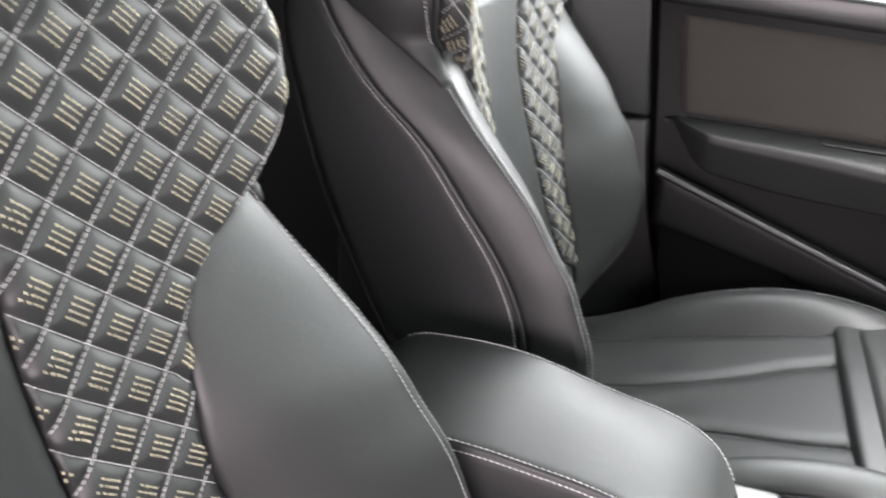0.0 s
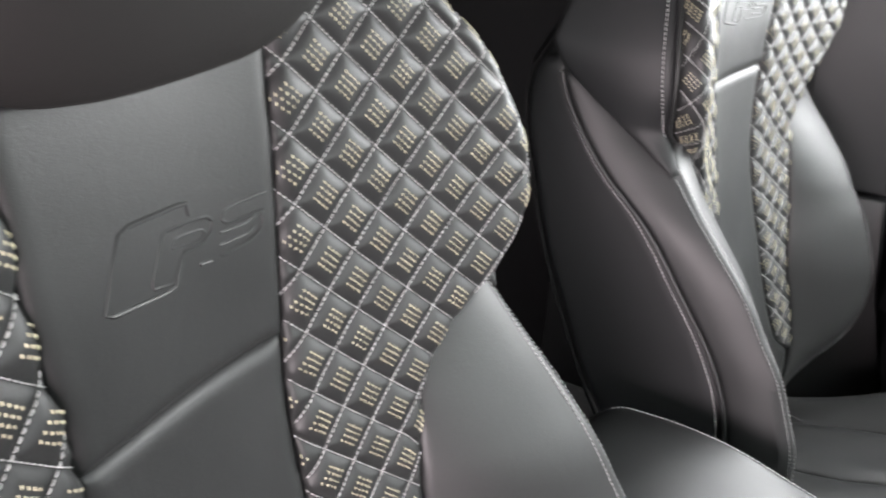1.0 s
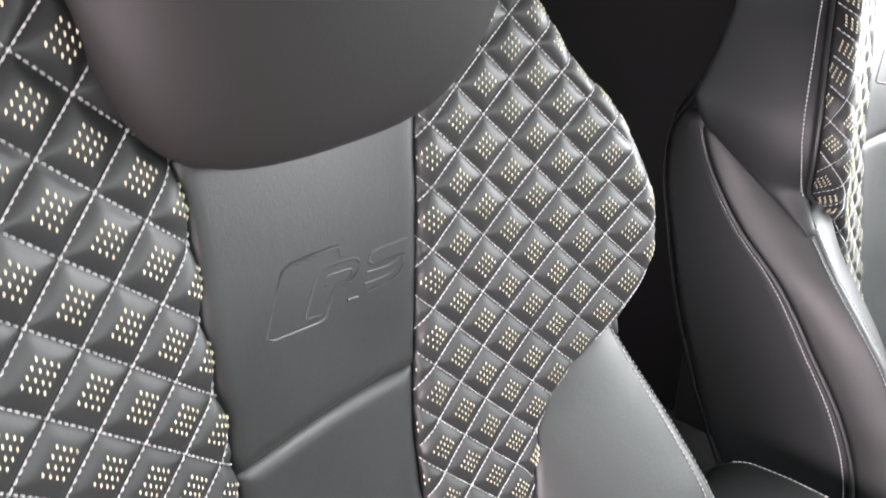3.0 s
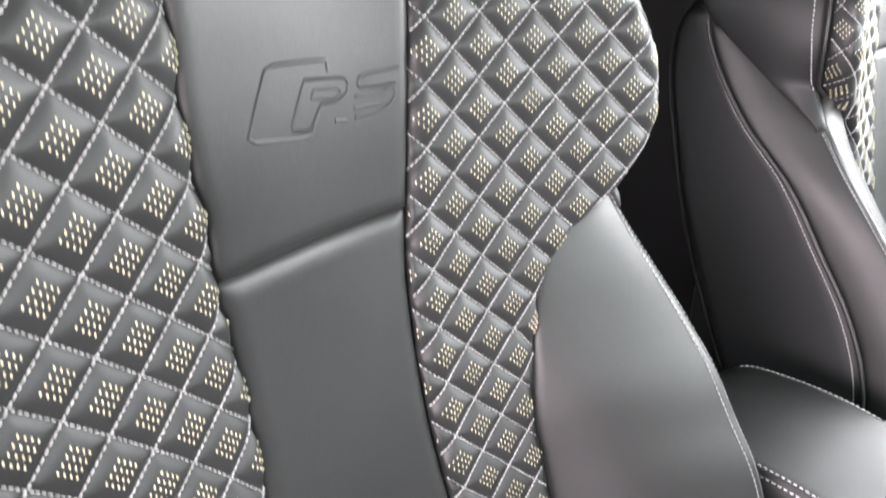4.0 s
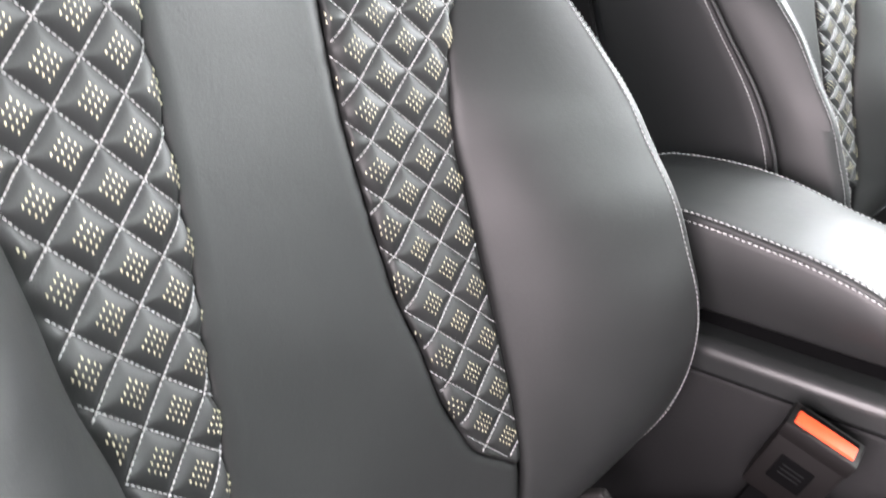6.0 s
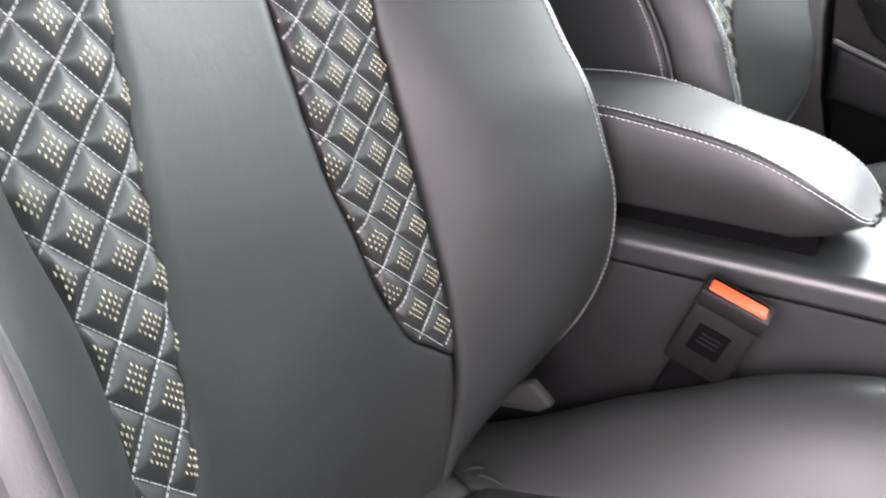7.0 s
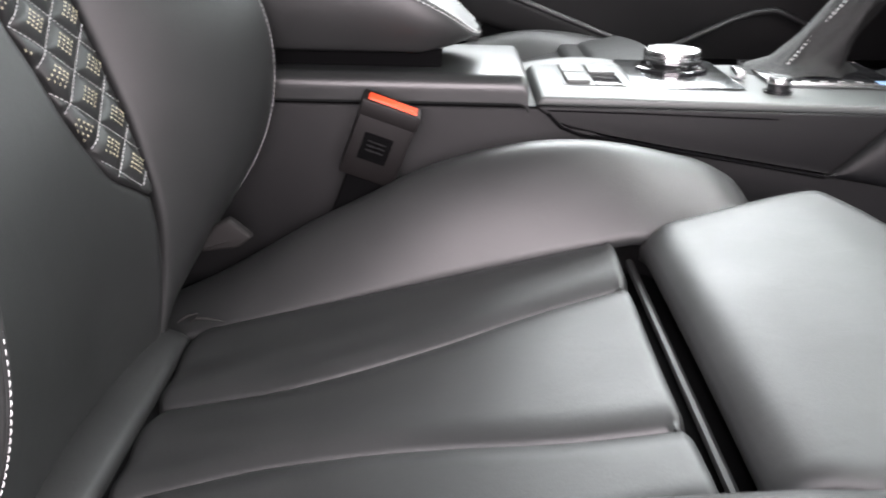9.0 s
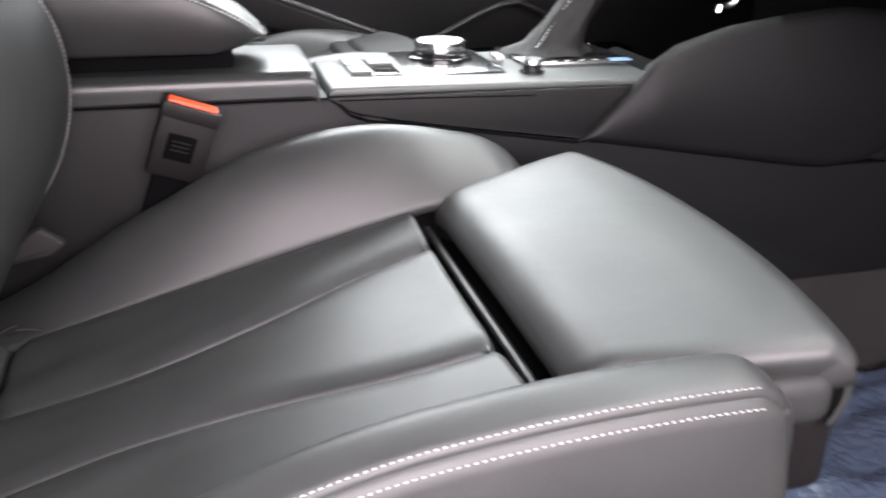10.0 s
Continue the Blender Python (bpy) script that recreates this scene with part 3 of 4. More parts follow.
def seat_cushion(seat, crest_side, reach):
    # three pads with pleats between them
    def strip_of(lo, hi):
        def fn(u, v):
            x = lerp(-0.008, 0.3215, v)
            y = lerp(lo(x), hi(x), u)
            z = seat_z(x, y) - 0.035 * np.clip((x - 0.3105) / 0.011, 0, 1) ** 2 - 0.008 * np.clip((0.004 - x) / 0.016, 0, 1) ** 2
            return x, y, z

        return fn

    for lo, hi in ((lambda x: -0.149 + 0 * x, lambda x: -pleat_y(x)), (lambda x: -pleat_y(x), lambda x: pleat_y(x)), (lambda x: pleat_y(x), lambda x: 0.149 + 0 * x)):
        def wrinkle(p, cu, cv):
            return 0.0012 * np.sin(p[..., 0] * 31 + 3 * np.sin(p[..., 1] * 40)) * np.clip((0.2 - p[..., 0]) * 6, 0, 1)

        pad("cushion_pad", strip_of(lo, hi), 24, 70, UP, LEATHER, seat, "smooth black leather cushion pad", groove=0.0055, width=0.022, skirt=0.03, puff=wrinkle, edges=(1, 1, 0, 0))

    def rear_roll(u, v):
        a = lerp(0.0, 1.0, u)
        x = lerp(-0.062, -0.006, a)
        y = lerp(-0.149, 0.149, v)
        return x, y, 0.2445 + 0.012 * np.sin(np.pi * a) ** 0.7 + 0 * y

    pad("rear_roll", rear_roll, 12, 30, UP, LEATHER, seat, "narrow leather roll at the cushion's rear", groove=0.006, width=0.008)

    for side in (1, -1):
        crest_y, rim_out, end_x = (0.208, 0.240, 0.434) if side > 0 else (0.194, 0.217, 0.420)

        def crest(x, side=side, end_x=end_x):
            if side > 0:
                return crest_z(x)
            return crest_side(x) - 0.012 * np.clip((x - end_x + 0.022) / 0.022, 0, 1) ** 2

        def bolster(u, v, side=side, crest=crest, crest_y=crest_y, rim_out=rim_out, end_x=end_x):
            x = lerp(-0.060, end_x, v)
            base = np.minimum(seat_z(x, 0.149) - 0.009, 0.334)
            top = np.maximum(crest(x), base + 0.004)
            k = np.clip(u / 0.72, 0, 1)
            y = lerp(0.1465, crest_y, k)
            z = lerp(base, top, np.sin(k * np.pi / 2) ** 0.9)
            m = np.clip((u - 0.72) / 0.28, 0, 1)
            return x, (y + (rim_out - crest_y) * m) * side, z - (0.009 if side > 0 else 0.005) * m**2

        bol = pad("cushion_bolster", bolster, 40, 90, (0.2, 0, 3), LEATHER, seat, "rounded black leather cushion bolster", groove=0.004, width=0.006)
        p, n = surface_row(bolster, np.full(200, 0.965), np.linspace(0.80 if side > 0 else 0.30, 0.965, 200), 0.0002, (0.2, 0, 3))
        tagged(stitches("bolster_stitching", p, n, 0.0040, 0.0025, 0.00037, SEAM_THREAD, bol, "row of white stitches"), kind="stuff")

        def flank(u, v, side=side, crest=crest, rim_out=rim_out, end_x=end_x):
            x = lerp(-0.060, end_x, v)
            base = np.minimum(seat_z(x, 0.149) - 0.009, 0.30)
            top = np.maximum(crest(x), base + 0.004) - (0.009 if side > 0 else 0.005)
            z = lerp(top, 0.205 - 0.02 * x, u)
            y = rim_out + 0.013 * np.sin(np.pi * np.clip(u * 1.2, 0, 1)) - 0.004 * u
            return x, y * side, z

        fl = pad("cushion_flank", flank, 24, 70, (0.2, side * 3, 0.3), LEATHER, seat, groove=0.004, width=0.006)
        p, n = surface_row(flank, np.full(200, 0.045), np.linspace(0.80 if side > 0 else 0.30, 0.965, 200), 0.0002, (0.2, side * 3, 0.6))
        tagged(stitches("flank_stitching", p, n, 0.0040, 0.0025, 0.00037, SEAM_THREAD, fl, "row of white stitches"), kind="stuff")
        # rounded front end of the bolster
        def nose(u, v, side=side, end_x=end_x, bolster=bolster):
            _, y, top = bolster(u, np.ones_like(u))
            z = lerp(0.235, top, v)
            return end_x - 0.001 + 0.013 * (1 - np.abs(2 * u - 1) ** 4) ** 0.5 * (1 - v**6) ** 0.5, y, z

        pad("bolster_nose", nose, 20, 24, (3, side * 0.2, 0.3), LEATHER, seat, groove=0.002, width=0.004)
        # plastic valance under the flank
        def valance(u, v, side=side):
            x = lerp(-0.12, 0.445, v)
            z = lerp(0.215 + 0.012 * np.sin(v * np.pi) + 0.085 * np.clip((x - 0.26) / 0.18, 0, 1) ** 2, 0.105, u)
            y = (0.262 if side > 0 else 0.252) + 0.006 * np.sin(np.pi * u)
            return x, y * side, z

        pad("side_valance", valance, 10, 30, (0.2, side * 3, 0.3), PLASTIC, seat, "grey-black plastic seat valance", groove=0.006, width=0.012)

    # extendable thigh support
    half = curve([(0.328, 0.147), (0.36, 0.156), (0.40, 0.170), (0.44, 0.183), (0.48, 0.192), (0.54, 0.194)])

    def thigh_nose(y0):
        return reach - 0.026 * np.abs(y0) ** 2.2

    def thigh(u, v):
        y0 = 2 * v - 1
        x = lerp(0.331, thigh_nose(y0), u)
        y = half(x) * y0
        z = 0.3490 + 0.15 * (x - 0.331) - 0.30 * np.clip(x - 0.44, 0, 1) ** 1.6 + 0.003 * (1 - y0**2)
        edge = np.clip((np.abs(y0) - 0.90) / 0.10, 0, 1)
        roll = np.clip((u - 0.90) / 0.10, 0, 1)
        back = np.clip((0.20 - u) / 0.20, 0, 1)
        return x + 0.007 * roll, y, z - 0.007 * edge**2 - 0.016 * roll**2 - 0.020 * back**2.5

    pad("thigh_support", thigh, 50, 60, UP, LEATHER, seat, "extendable smooth leather thigh support", groove=0.004, width=0.006, skirt=0.03)

    def thigh_front(u, v):
        y0 = 2 * v - 1
        nose_x = thigh_nose(y0)
        z = lerp(0.3475, 0.312, u)
        return nose_x + 0.007 - 0.008 * u + 0.005 * np.sin(np.pi * u), 0.975 * half(nose_x) * y0, z

    pad("thigh_front", thigh_front, 16, 50, (3, 0, 0.3), LEATHER, seat, groove=0.004, width=0.008, skirt=0.004)
    bm = bmesh.new()
    box(bm, (0.36, -0.177 + (0.504 - reach) * 0.2, 0.262), (reach - 0.016, 0.177 - (0.504 - reach) * 0.2, 0.322), 0.012, segments=4)
    part("thigh_carrier", bm, BUCKLE_BLACK, seat, "black plastic slider under the thigh support")
    bm = bmesh.new()
    box(bm, (reach - 0.114, -0.183 + (0.504 - reach) * 0.3, 0.314), (reach - 0.026, 0.183 - (0.504 - reach) * 0.3, 0.346), 0.012, segments=4)
    part("thigh_lining", bm, LEATHER, seat, "leather side of the thigh support")
    # near-black blocks: the shade inside the slot is put into their colour
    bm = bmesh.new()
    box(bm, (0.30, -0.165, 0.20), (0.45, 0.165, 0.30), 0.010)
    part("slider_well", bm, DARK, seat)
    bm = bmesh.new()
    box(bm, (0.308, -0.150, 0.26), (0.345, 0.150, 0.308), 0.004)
    part("slot_shade", bm, DARK, seat, "near-black block standing in for shade in the slot before the thigh support")
    bm = bmesh.new()
    tube(bm, [(0.3285, -0.15, 0.316), (0.3285, 0.15, 0.316)], 0.0032, 8)
    part("slot_fold", bm, LEATHER, seat)
    bm = bmesh.new()
    box(bm, (-0.10, -0.225, 0.14), (0.46, 0.225, 0.235), 0.02)
    part("seat_base", bm, PLASTIC, seat)
    for side in (1, -1):
        bm = bmesh.new()
        box(bm, (-0.10, side * 0.19 - 0.02, 0.03), (0.44, side * 0.19 + 0.02, 0.075), 0.004)
        part("seat_rail", bm, PLASTIC, seat, "dark metal floor rail")
        bm = bmesh.new()
        box(bm, (0.0, side * 0.19 - 0.012, 0.07), (0.34, side * 0.19 + 0.012, 0.15), 0.004)
        part("rail_bracket", bm, PLASTIC, seat)
    for side in (1, -1):
        bm = bmesh.new()
        tube(bm, [(-0.012, 0.150 * side, 0.2555), (-0.004, 0.147 * side, 0.2615), (0.006, 0.149 * side, 0.2600), (0.016, 0.150 * side, 0.2575)], [0.0006, 0.0013, 0.0012, 0.0005], 8)
        tube(bm, [(-0.022, 0.153 * side, 0.2535), (-0.014, 0.155 * side, 0.2590), (-0.006, 0.158 * side, 0.2600)], [0.0006, 0.0016, 0.0006], 8)
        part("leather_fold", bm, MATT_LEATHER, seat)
    bm = bmesh.new()
    tube(bm, [(-0.085, -0.22, 0.215), (-0.085, 0.22, 0.215)], 0.026, 12)
    part("recliner_tube", bm, PLASTIC, seat)


near_seat = thing("car_seat", "black leather sports seat with quilted back and white stitching", "car seat", "front seats")
seat_back(near_seat)
far_seat = copy_thing(near_seat, pose(0.038, 0.706, 0.012) @ Matrix.Diagonal((1, -1, 1, 1)))
embossed_badge(near_seat, 1)
embossed_badge(far_seat, -1)
seat_cushion(near_seat, crest_out, 0.504)
seat_cushion(far_seat, crest_far, 0.425)

# ---- centre console ----
console = thing("centre_console", "black centre console between the two front seats", "console")


def prism(name, outline, y0, y1, material, parent, bevel=0.004, label=""):
    """A block with the given outline in x and z, from y0 to y1."""
    bm = bmesh.new()
    a = [bm.verts.new((x, y0, z)) for x, z in outline]
    b = [bm.verts.new((x, y1, z)) for x, z in outline]
    bm.faces.new(a)
    bm.faces.new(b[::-1])
    for i in range(len(a)):
        j = (i + 1) % len(a)
        bm.faces.new((a[j], a[i], b[i], b[j]))
    if bevel:
        bmesh.ops.bevel(bm, geom=list(bm.edges), offset=bevel, segments=3, affect="EDGES", profile=0.5)
    return part(name, bm, material, parent, label)


prism("rear_body", [(-0.35, 0.04), (1.20, 0.04), (1.20, 0.300), (0.81, 0.304), (0.63, 0.333), (0.512, 0.3525), (0.385, 0.3715), (0.325, 0.381), (0.302, 0.3835), (0.284, 0.390), (0.272, 0.402), (0.268, 0.4068),
                    (-0.35, 0.4068)], 0.2645, 0.4160, PLASTIC, console, 0.005)


def rear_shoulder(u, v):
    # flat top with small rounded shoulders and a short rounded front end
    x = lerp(-0.34, 0.2555, 1 - (1 - v) ** 1.8)
    a = np.clip(u, 0, 1) * 4 - 2
    w = np.clip(np.abs(a), 0, 2)
    flat = np.clip(w / 1.2, 0, 1) * 0.0655
    turn = np.clip((w - 1.2) / 0.5, 0, 1) * np.pi / 2
    drop = np.clip((w - 1.7) / 0.3, 0, 1) * 0.0125
    y = 0.340 + np.sign(a) * (flat + 0.012 * np.sin(turn))
    end = np.clip((x - 0.2475) / 0.008, 0, 1)
    top = 0.012 * np.cos(turn) - 0.012 - drop
    return x, y, 0.4320 + 0.0015 * (1 - (flat / 0.0655) ** 2) + np.maximum(top, -0.0250) - 0.008 * (1 - np.sqrt(np.maximum(0, 1 - end**2)))


pad("rear_top", rear_shoulder, 64, 60, (0.0, 0.340, 3), SOFT_TOP, console, "smooth dark rounded top under the armrest", groove=0.0, width=0.003, skirt=0.004)
bm = bmesh.new()
tube(bm, [(-0.30, 0.2643, 0.4065), (0.05, 0.2643, 0.4065), (0.268, 0.2643, 0.4060)], 0.0008, 6)
part("body_seam", bm, DARK, console)
side_block = prism("front_side", [(0.268, 0.401), (0.2745, 0.4005), (0.29, 0.389), (0.33, 0.3835), (0.385, 0.3745), (0.512, 0.3555), (0.60, 0.345), (0.60, 0.4070), (0.262, 0.4080)], 0.2605, 0.4455, PLASTIC, console, 0.003)
bm = bmesh.new()
tube(bm, [(0.272, 0.2604, 0.4045), (0.35, 0.2604, 0.4035), (0.465, 0.2604, 0.4010)], 0.0008, 6)
part("side_seam", bm, DARK, console)
bm = bmesh.new()
tube(bm, [(0.512, 0.258, 0.3520), (0.385, 0.2610, 0.3715), (0.325, 0.2610, 0.381), (0.302, 0.2610, 0.3835), (0.284, 0.2610, 0.390), (0.272, 0.2610, 0.402)], 0.0016, 6)
part("lower_seam", bm, DARK, console)
panel_top = prism("control_panel", [(0.262, 0.4080), (0.60, 0.4060), (0.60, 0.4130), (0.268, 0.4160)], 0.2620, 0.4440, PANEL, console, 0.0028, "dark satin control panel")
for piece in (side_block, panel_top):
    for v in piece.data.vertices:
        if v.co.y > 0.40:
            # the far edge widens towards the front
            v.co.y += float(np.interp(v.co.x, [0.262, 0.38, 0.60], [-0.045, -0.012, 0.0]))



def on_panel(name, lo, hi, z0, z1, material, bevel, label=""):
    bm = bmesh.new()
    box(bm, (lo[0], lo[1], z0), (hi[0], hi[1], z1), bevel)
    return part(name, bm, material, console, label)


# switches behind the rotary control
on_panel("switch_plate", (0.290, 0.309), (0.345, 0.393), 0.4150, 0.4163, PANEL, 0.0005)
on_panel("switch", (0.293, 0.312), (0.314, 0.348), 0.4160, 0.4200, PANEL, 0.0015, "dark parking brake switch")
on_panel("switch", (0.293, 0.353), (0.314, 0.389), 0.4160, 0.4195, PANEL, 0.0015)
on_panel("switch", (0.318, 0.353), (0.343, 0.389), 0.4160, 0.4195, PANEL, 0.0015)
on_panel("switch_well", (0.318, 0.311), (0.343, 0.349), 0.4157, 0.4171, GLOSS, 0.0005, "black recess beside the switches")
for y in (0.362, 0.377):
    on_panel("switch_mark", (0.325, y), (0.336, y + 0.003), 0.4195, 0.4199, THREAD, 0.0)


def lathe(name, profile, centre, material, parent, sides=48, label=""):
    bm = bmesh.new()
    rings = [[bm.verts.new((centre[0] + r * math.cos(2 * math.pi * k / sides), centre[1] + r * math.sin(2 * math.pi * k / sides), centre[2] + h)) for k in range(sides)] for r, h in profile]
    for a, b in zip(rings, rings[1:]):
        for k in range(sides):
            bm.faces.new((a[k], a[(k + 1) % sides], b[(k + 1) % sides], b[k]))
    bm.faces.new(rings[-1])
    bm.faces.new(rings[0][::-1])
    return part(name, bm, material, parent, label)


bm = bmesh.new()
box(bm, (0.353, 0.306, 0.4135), (0.450, 0.4275, 0.4172), 0.0014)
part("rotary_plate", bm, SMOKED, console, "satin plate round the rotary control")
lathe("rotary_rim", [(0.0345, 0.0), (0.0345, 0.003), (0.033, 0.0042), (0.0300, 0.0042), (0.0290, 0.002)], (0.402, 0.386, 0.4165), GLOSS, console, 56, "black base ring")
knob = lathe("rotary_knob", [(0.0225, 0.0), (0.0235, 0.004), (0.0262, 0.0045), (0.0270, 0.0055), (0.0270, 0.0155), (0.0262, 0.0168), (0.0245, 0.0172), (0.0235, 0.0166)], (0.402, 0.386, 0.4190), CHROME, console, 56, "brushed metal rotary control")
lathe("knob_cap", [(0.0236, 0.0), (0.0236, 0.0008), (0.0215, 0.0016), (0.0, 0.0019)][:3] + [(0.002, 0.0019)], (0.402, 0.386, 0.4353), PANEL, knob, 48)
bm = bmesh.new()
for h in (0.0075, 0.0105, 0.0135):
    pts = [(0.402 + 0.0271 * math.cos(a), 0.386 + 0.0271 * math.sin(a), 0.4190 + h) for a in [2 * math.pi * k / 48 for k in range(49)]]
    tube(bm, pts, 0.00025, 5, False)
part("knob_groove", bm, DARK, knob)
for x0, x1, y0, y1 in ((0.455, 0.463, 0.348, 0.376),):
    on_panel("toggle_switch", (x0, y0), (x1, y1), 0.4150, 0.4240, CHROME, 0.0025, "small bright toggle")
lathe("volume_knob", [(0.0125, 0.0), (0.0125, 0.002), (0.0098, 0.0024), (0.0098, 0.0085), (0.0102, 0.0088), (0.0102, 0.0115), (0.0094, 0.0125), (0.003, 0.0127)], (0.477, 0.304, 0.4140), GLOSS, console, 36, "small black knob with a metal cap")
lathe("volume_cap", [(0.0106, 0.0), (0.0106, 0.0045), (0.0098, 0.0055), (0.004, 0.0056)], (0.477, 0.304, 0.4230), CHROME, console, 36)

# selector: frame, leather boot, lever and display strip
bm = bmesh.new()
box(bm, (0.480, 0.338, 0.4140), (0.600, 0.436, 0.4185), 0.004)
part("selector_frame", bm, GLOSS, console, "gloss black selector surround")
bm = bmesh.new()
box(bm, (0.494, 0.3265, 0.4145), (0.596, 0.3335, 0.4190), 0.0015)
part("display_strip", bm, CHROME, console, "bright selector strip")
bm = bmesh.new()
box(bm, (0.504, 0.3285, 0.4185), (0.575, 0.3320, 0.4195), 0.0003)
part("display_window", bm, GLOSS, console)
on_panel("display_film", (0.576, 0.3240), (0.5985, 0.3370), 0.4186, 0.4198, BLUE_FILM, 0.0004, "pale blue protective film")
for x in (0.508, 0.524, 0.540, 0.556):
    on_panel("display_mark", (x, 0.3294), (x + 0.006, 0.3312), 0.4194, 0.4197, THREAD, 0.0)
verts, faces = [], []
rows, sides = 16, 40
for j in range(rows + 1):
    v = j / rows
    cx, cy, cz = 0.530 + 0.085 * v**1.2, 0.390, 0.4165 + 0.125 * v
    rx, ry = lerp(0.056, 0.0165, v**0.24), lerp(0.042, 0.0150, v**0.24)
    for i in range(sides):
        a = 2 * math.pi * i / sides
        crease = 1 + 0.09 * math.sin(5 * a + 4 * v) * math.sin(math.pi * v) + 0.05 * math.sin(11 * a - 7 * v) * math.sin(math.pi * v)
        verts.append((cx + rx * crease * math.cos(a), cy + ry * crease * math.sin(a), cz + 0.004 * math.sin(9 * v + 3 * a)))
for j in range(rows):
    for i in range(sides):
        faces.append((j * sides + i, j * sides + (i + 1) % sides, (j + 1) * sides + (i + 1) % sides, (j + 1) * sides + i))
boot = mesh_object("selector_boot", verts, faces, GREY_SUEDE, console, "creased black leather boot")
pts = [(0.530 + 0.085 * v**1.2 - lerp(0.056, 0.0165, v**0.24) * 0.72, 0.390 - lerp(0.042, 0.0150, v**0.24) * 0.72, 0.4195 + 0.125 * v) for v in np.linspace(0.05, 0.95, 40)]
tagged(stitches("boot_stitching", pts, [(-0.8, -0.4, 0.4)] * 40, 0.0045, 0.0030, 0.0007, THREAD, boot, "grey stitches down the boot"), kind="stuff")
bm = bmesh.new()
tube(bm, [(0.614, 0.390, 0.530), (0.626, 0.390, 0.58)], 0.011, 16)
box(bm, (0.604, 0.370, 0.575), (0.658, 0.410, 0.635), 0.014)
part("selector_lever", bm, GREY_SUEDE, console, "black leather selector grip")

# padded knee panel and tunnel side in the footwell
def knee(u, v):
    x = lerp(0.512, 0.95, v)
    low = np.interp(x, [0.512, 0.63, 0.772, 0.81, 0.86, 0.95], [0.352, 0.333, 0.309, 0.304, 0.308, 0.345])
    top = np.interp(x, [0.512, 0.535, 0.562, 0.584, 0.613, 0.644, 0.675, 0.738, 0.80, 0.95], [0.356, 0.379, 0.407, 0.433, 0.449, 0.458, 0.466, 0.475, 0.481, 0.470])
    z = lerp(low, top, u)
    return x, 0.250 - 0.012 * np.sin(np.pi * np.clip(u, 0, 1)) * np.clip((x - 0.51) * 12, 0, 1), z


pad("knee_panel", knee, 24, 60, (0.7, -3, 0.4), PLASTIC, console, "soft black knee pad", groove=0.006, width=0.012)
prism("tunnel_front", [(0.578, 0.405), (0.622, 0.400), (0.622, 0.345), (1.30, 0.25), (1.30, 0.470), (0.80, 0.474), (0.675, 0.458), (0.613, 0.441), (0.584, 0.425)], 0.256, 0.268, PLASTIC, console, 0.004)
# near-black colour stands in for the shade under the dashboard
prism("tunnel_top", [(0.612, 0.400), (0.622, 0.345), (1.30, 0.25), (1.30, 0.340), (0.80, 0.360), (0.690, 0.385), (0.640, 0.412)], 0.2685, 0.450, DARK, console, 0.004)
bm = bmesh.new()
box(bm, (0.30, 0.2595, 0.03), (1.25, 0.2645, 0.165), 0.002)
part("tunnel_carpet", bm, CARPET, console, "dark carpet along the tunnel")

# ---- armrest ----
armrest = thing("armrest", "black leather armrest with white double stitching over the console", "armrest")
edge_z = curve([(-0.09, 0.5150), (0.005, 0.5220), (0.03, 0.5210), (0.07, 0.5165), (0.11, 0.5105), (0.145, 0.5010), (0.172, 0.4890), (0.197, 0.4730), (0.2075, 0.4640), (0.216, 0.4580)])
ARM_Y = 0.336


def arm_x(v):
    return lerp(-0.079, 0.2150, 1 - (1 - v) ** 1.7)


def far_dip(x):
    return 0.009 * np.exp(-(((x - 0.115) / 0.05) ** 2))


def arm_half(x, far):
    rear = np.clip((-0.045 - x) / 0.034, 0, 1)
    nose = np.clip((x - 0.135) / 0.0805, 0, 1)
    return (0.067 - 0.030 * (1 - np.sqrt(1 - rear**2 * 0.98))) * (1 - nose ** (3.4 + 3.6 * far)) ** (1 / 2.3)


def arm_top(u, v):
    x = arm_x(v)
    y0 = 2 * u - 1
    rear = np.clip((-0.045 - x) / 0.034, 0, 1)
    nose = np.clip((x - 0.135) / 0.0805, 0, 1)
    return x, ARM_Y + y0 * arm_half(x, y0 > 0), edge_z(x) + 0.002 * (1 - y0**2) * (1 - nose) - far_dip(x) * np.clip(y0, 0, 1)**2 - 0.008 * rear**2


def arm_side(side):
    def fn(u, v):
        x = arm_x(v)
        h = arm_half(x, side > 0)
        low = np.interp(x, [-0.08, 0.165, 0.190, 0.2150], [0.4445, 0.4445, 0.4500, 0.4590])
        rear = np.clip((-0.045 - x) / 0.034, 0, 1)
        z = lerp(edge_z(x) - 0.001 - 0.008 * rear**2 - (far_dip(x) if side > 0 else 0), low, u)
        return x, ARM_Y + side * np.maximum(h + 0.004 * np.sin(np.pi * u) - 0.014 * u**2 * np.clip(h / 0.067, 0, 1), 0.0005), z

    return fn


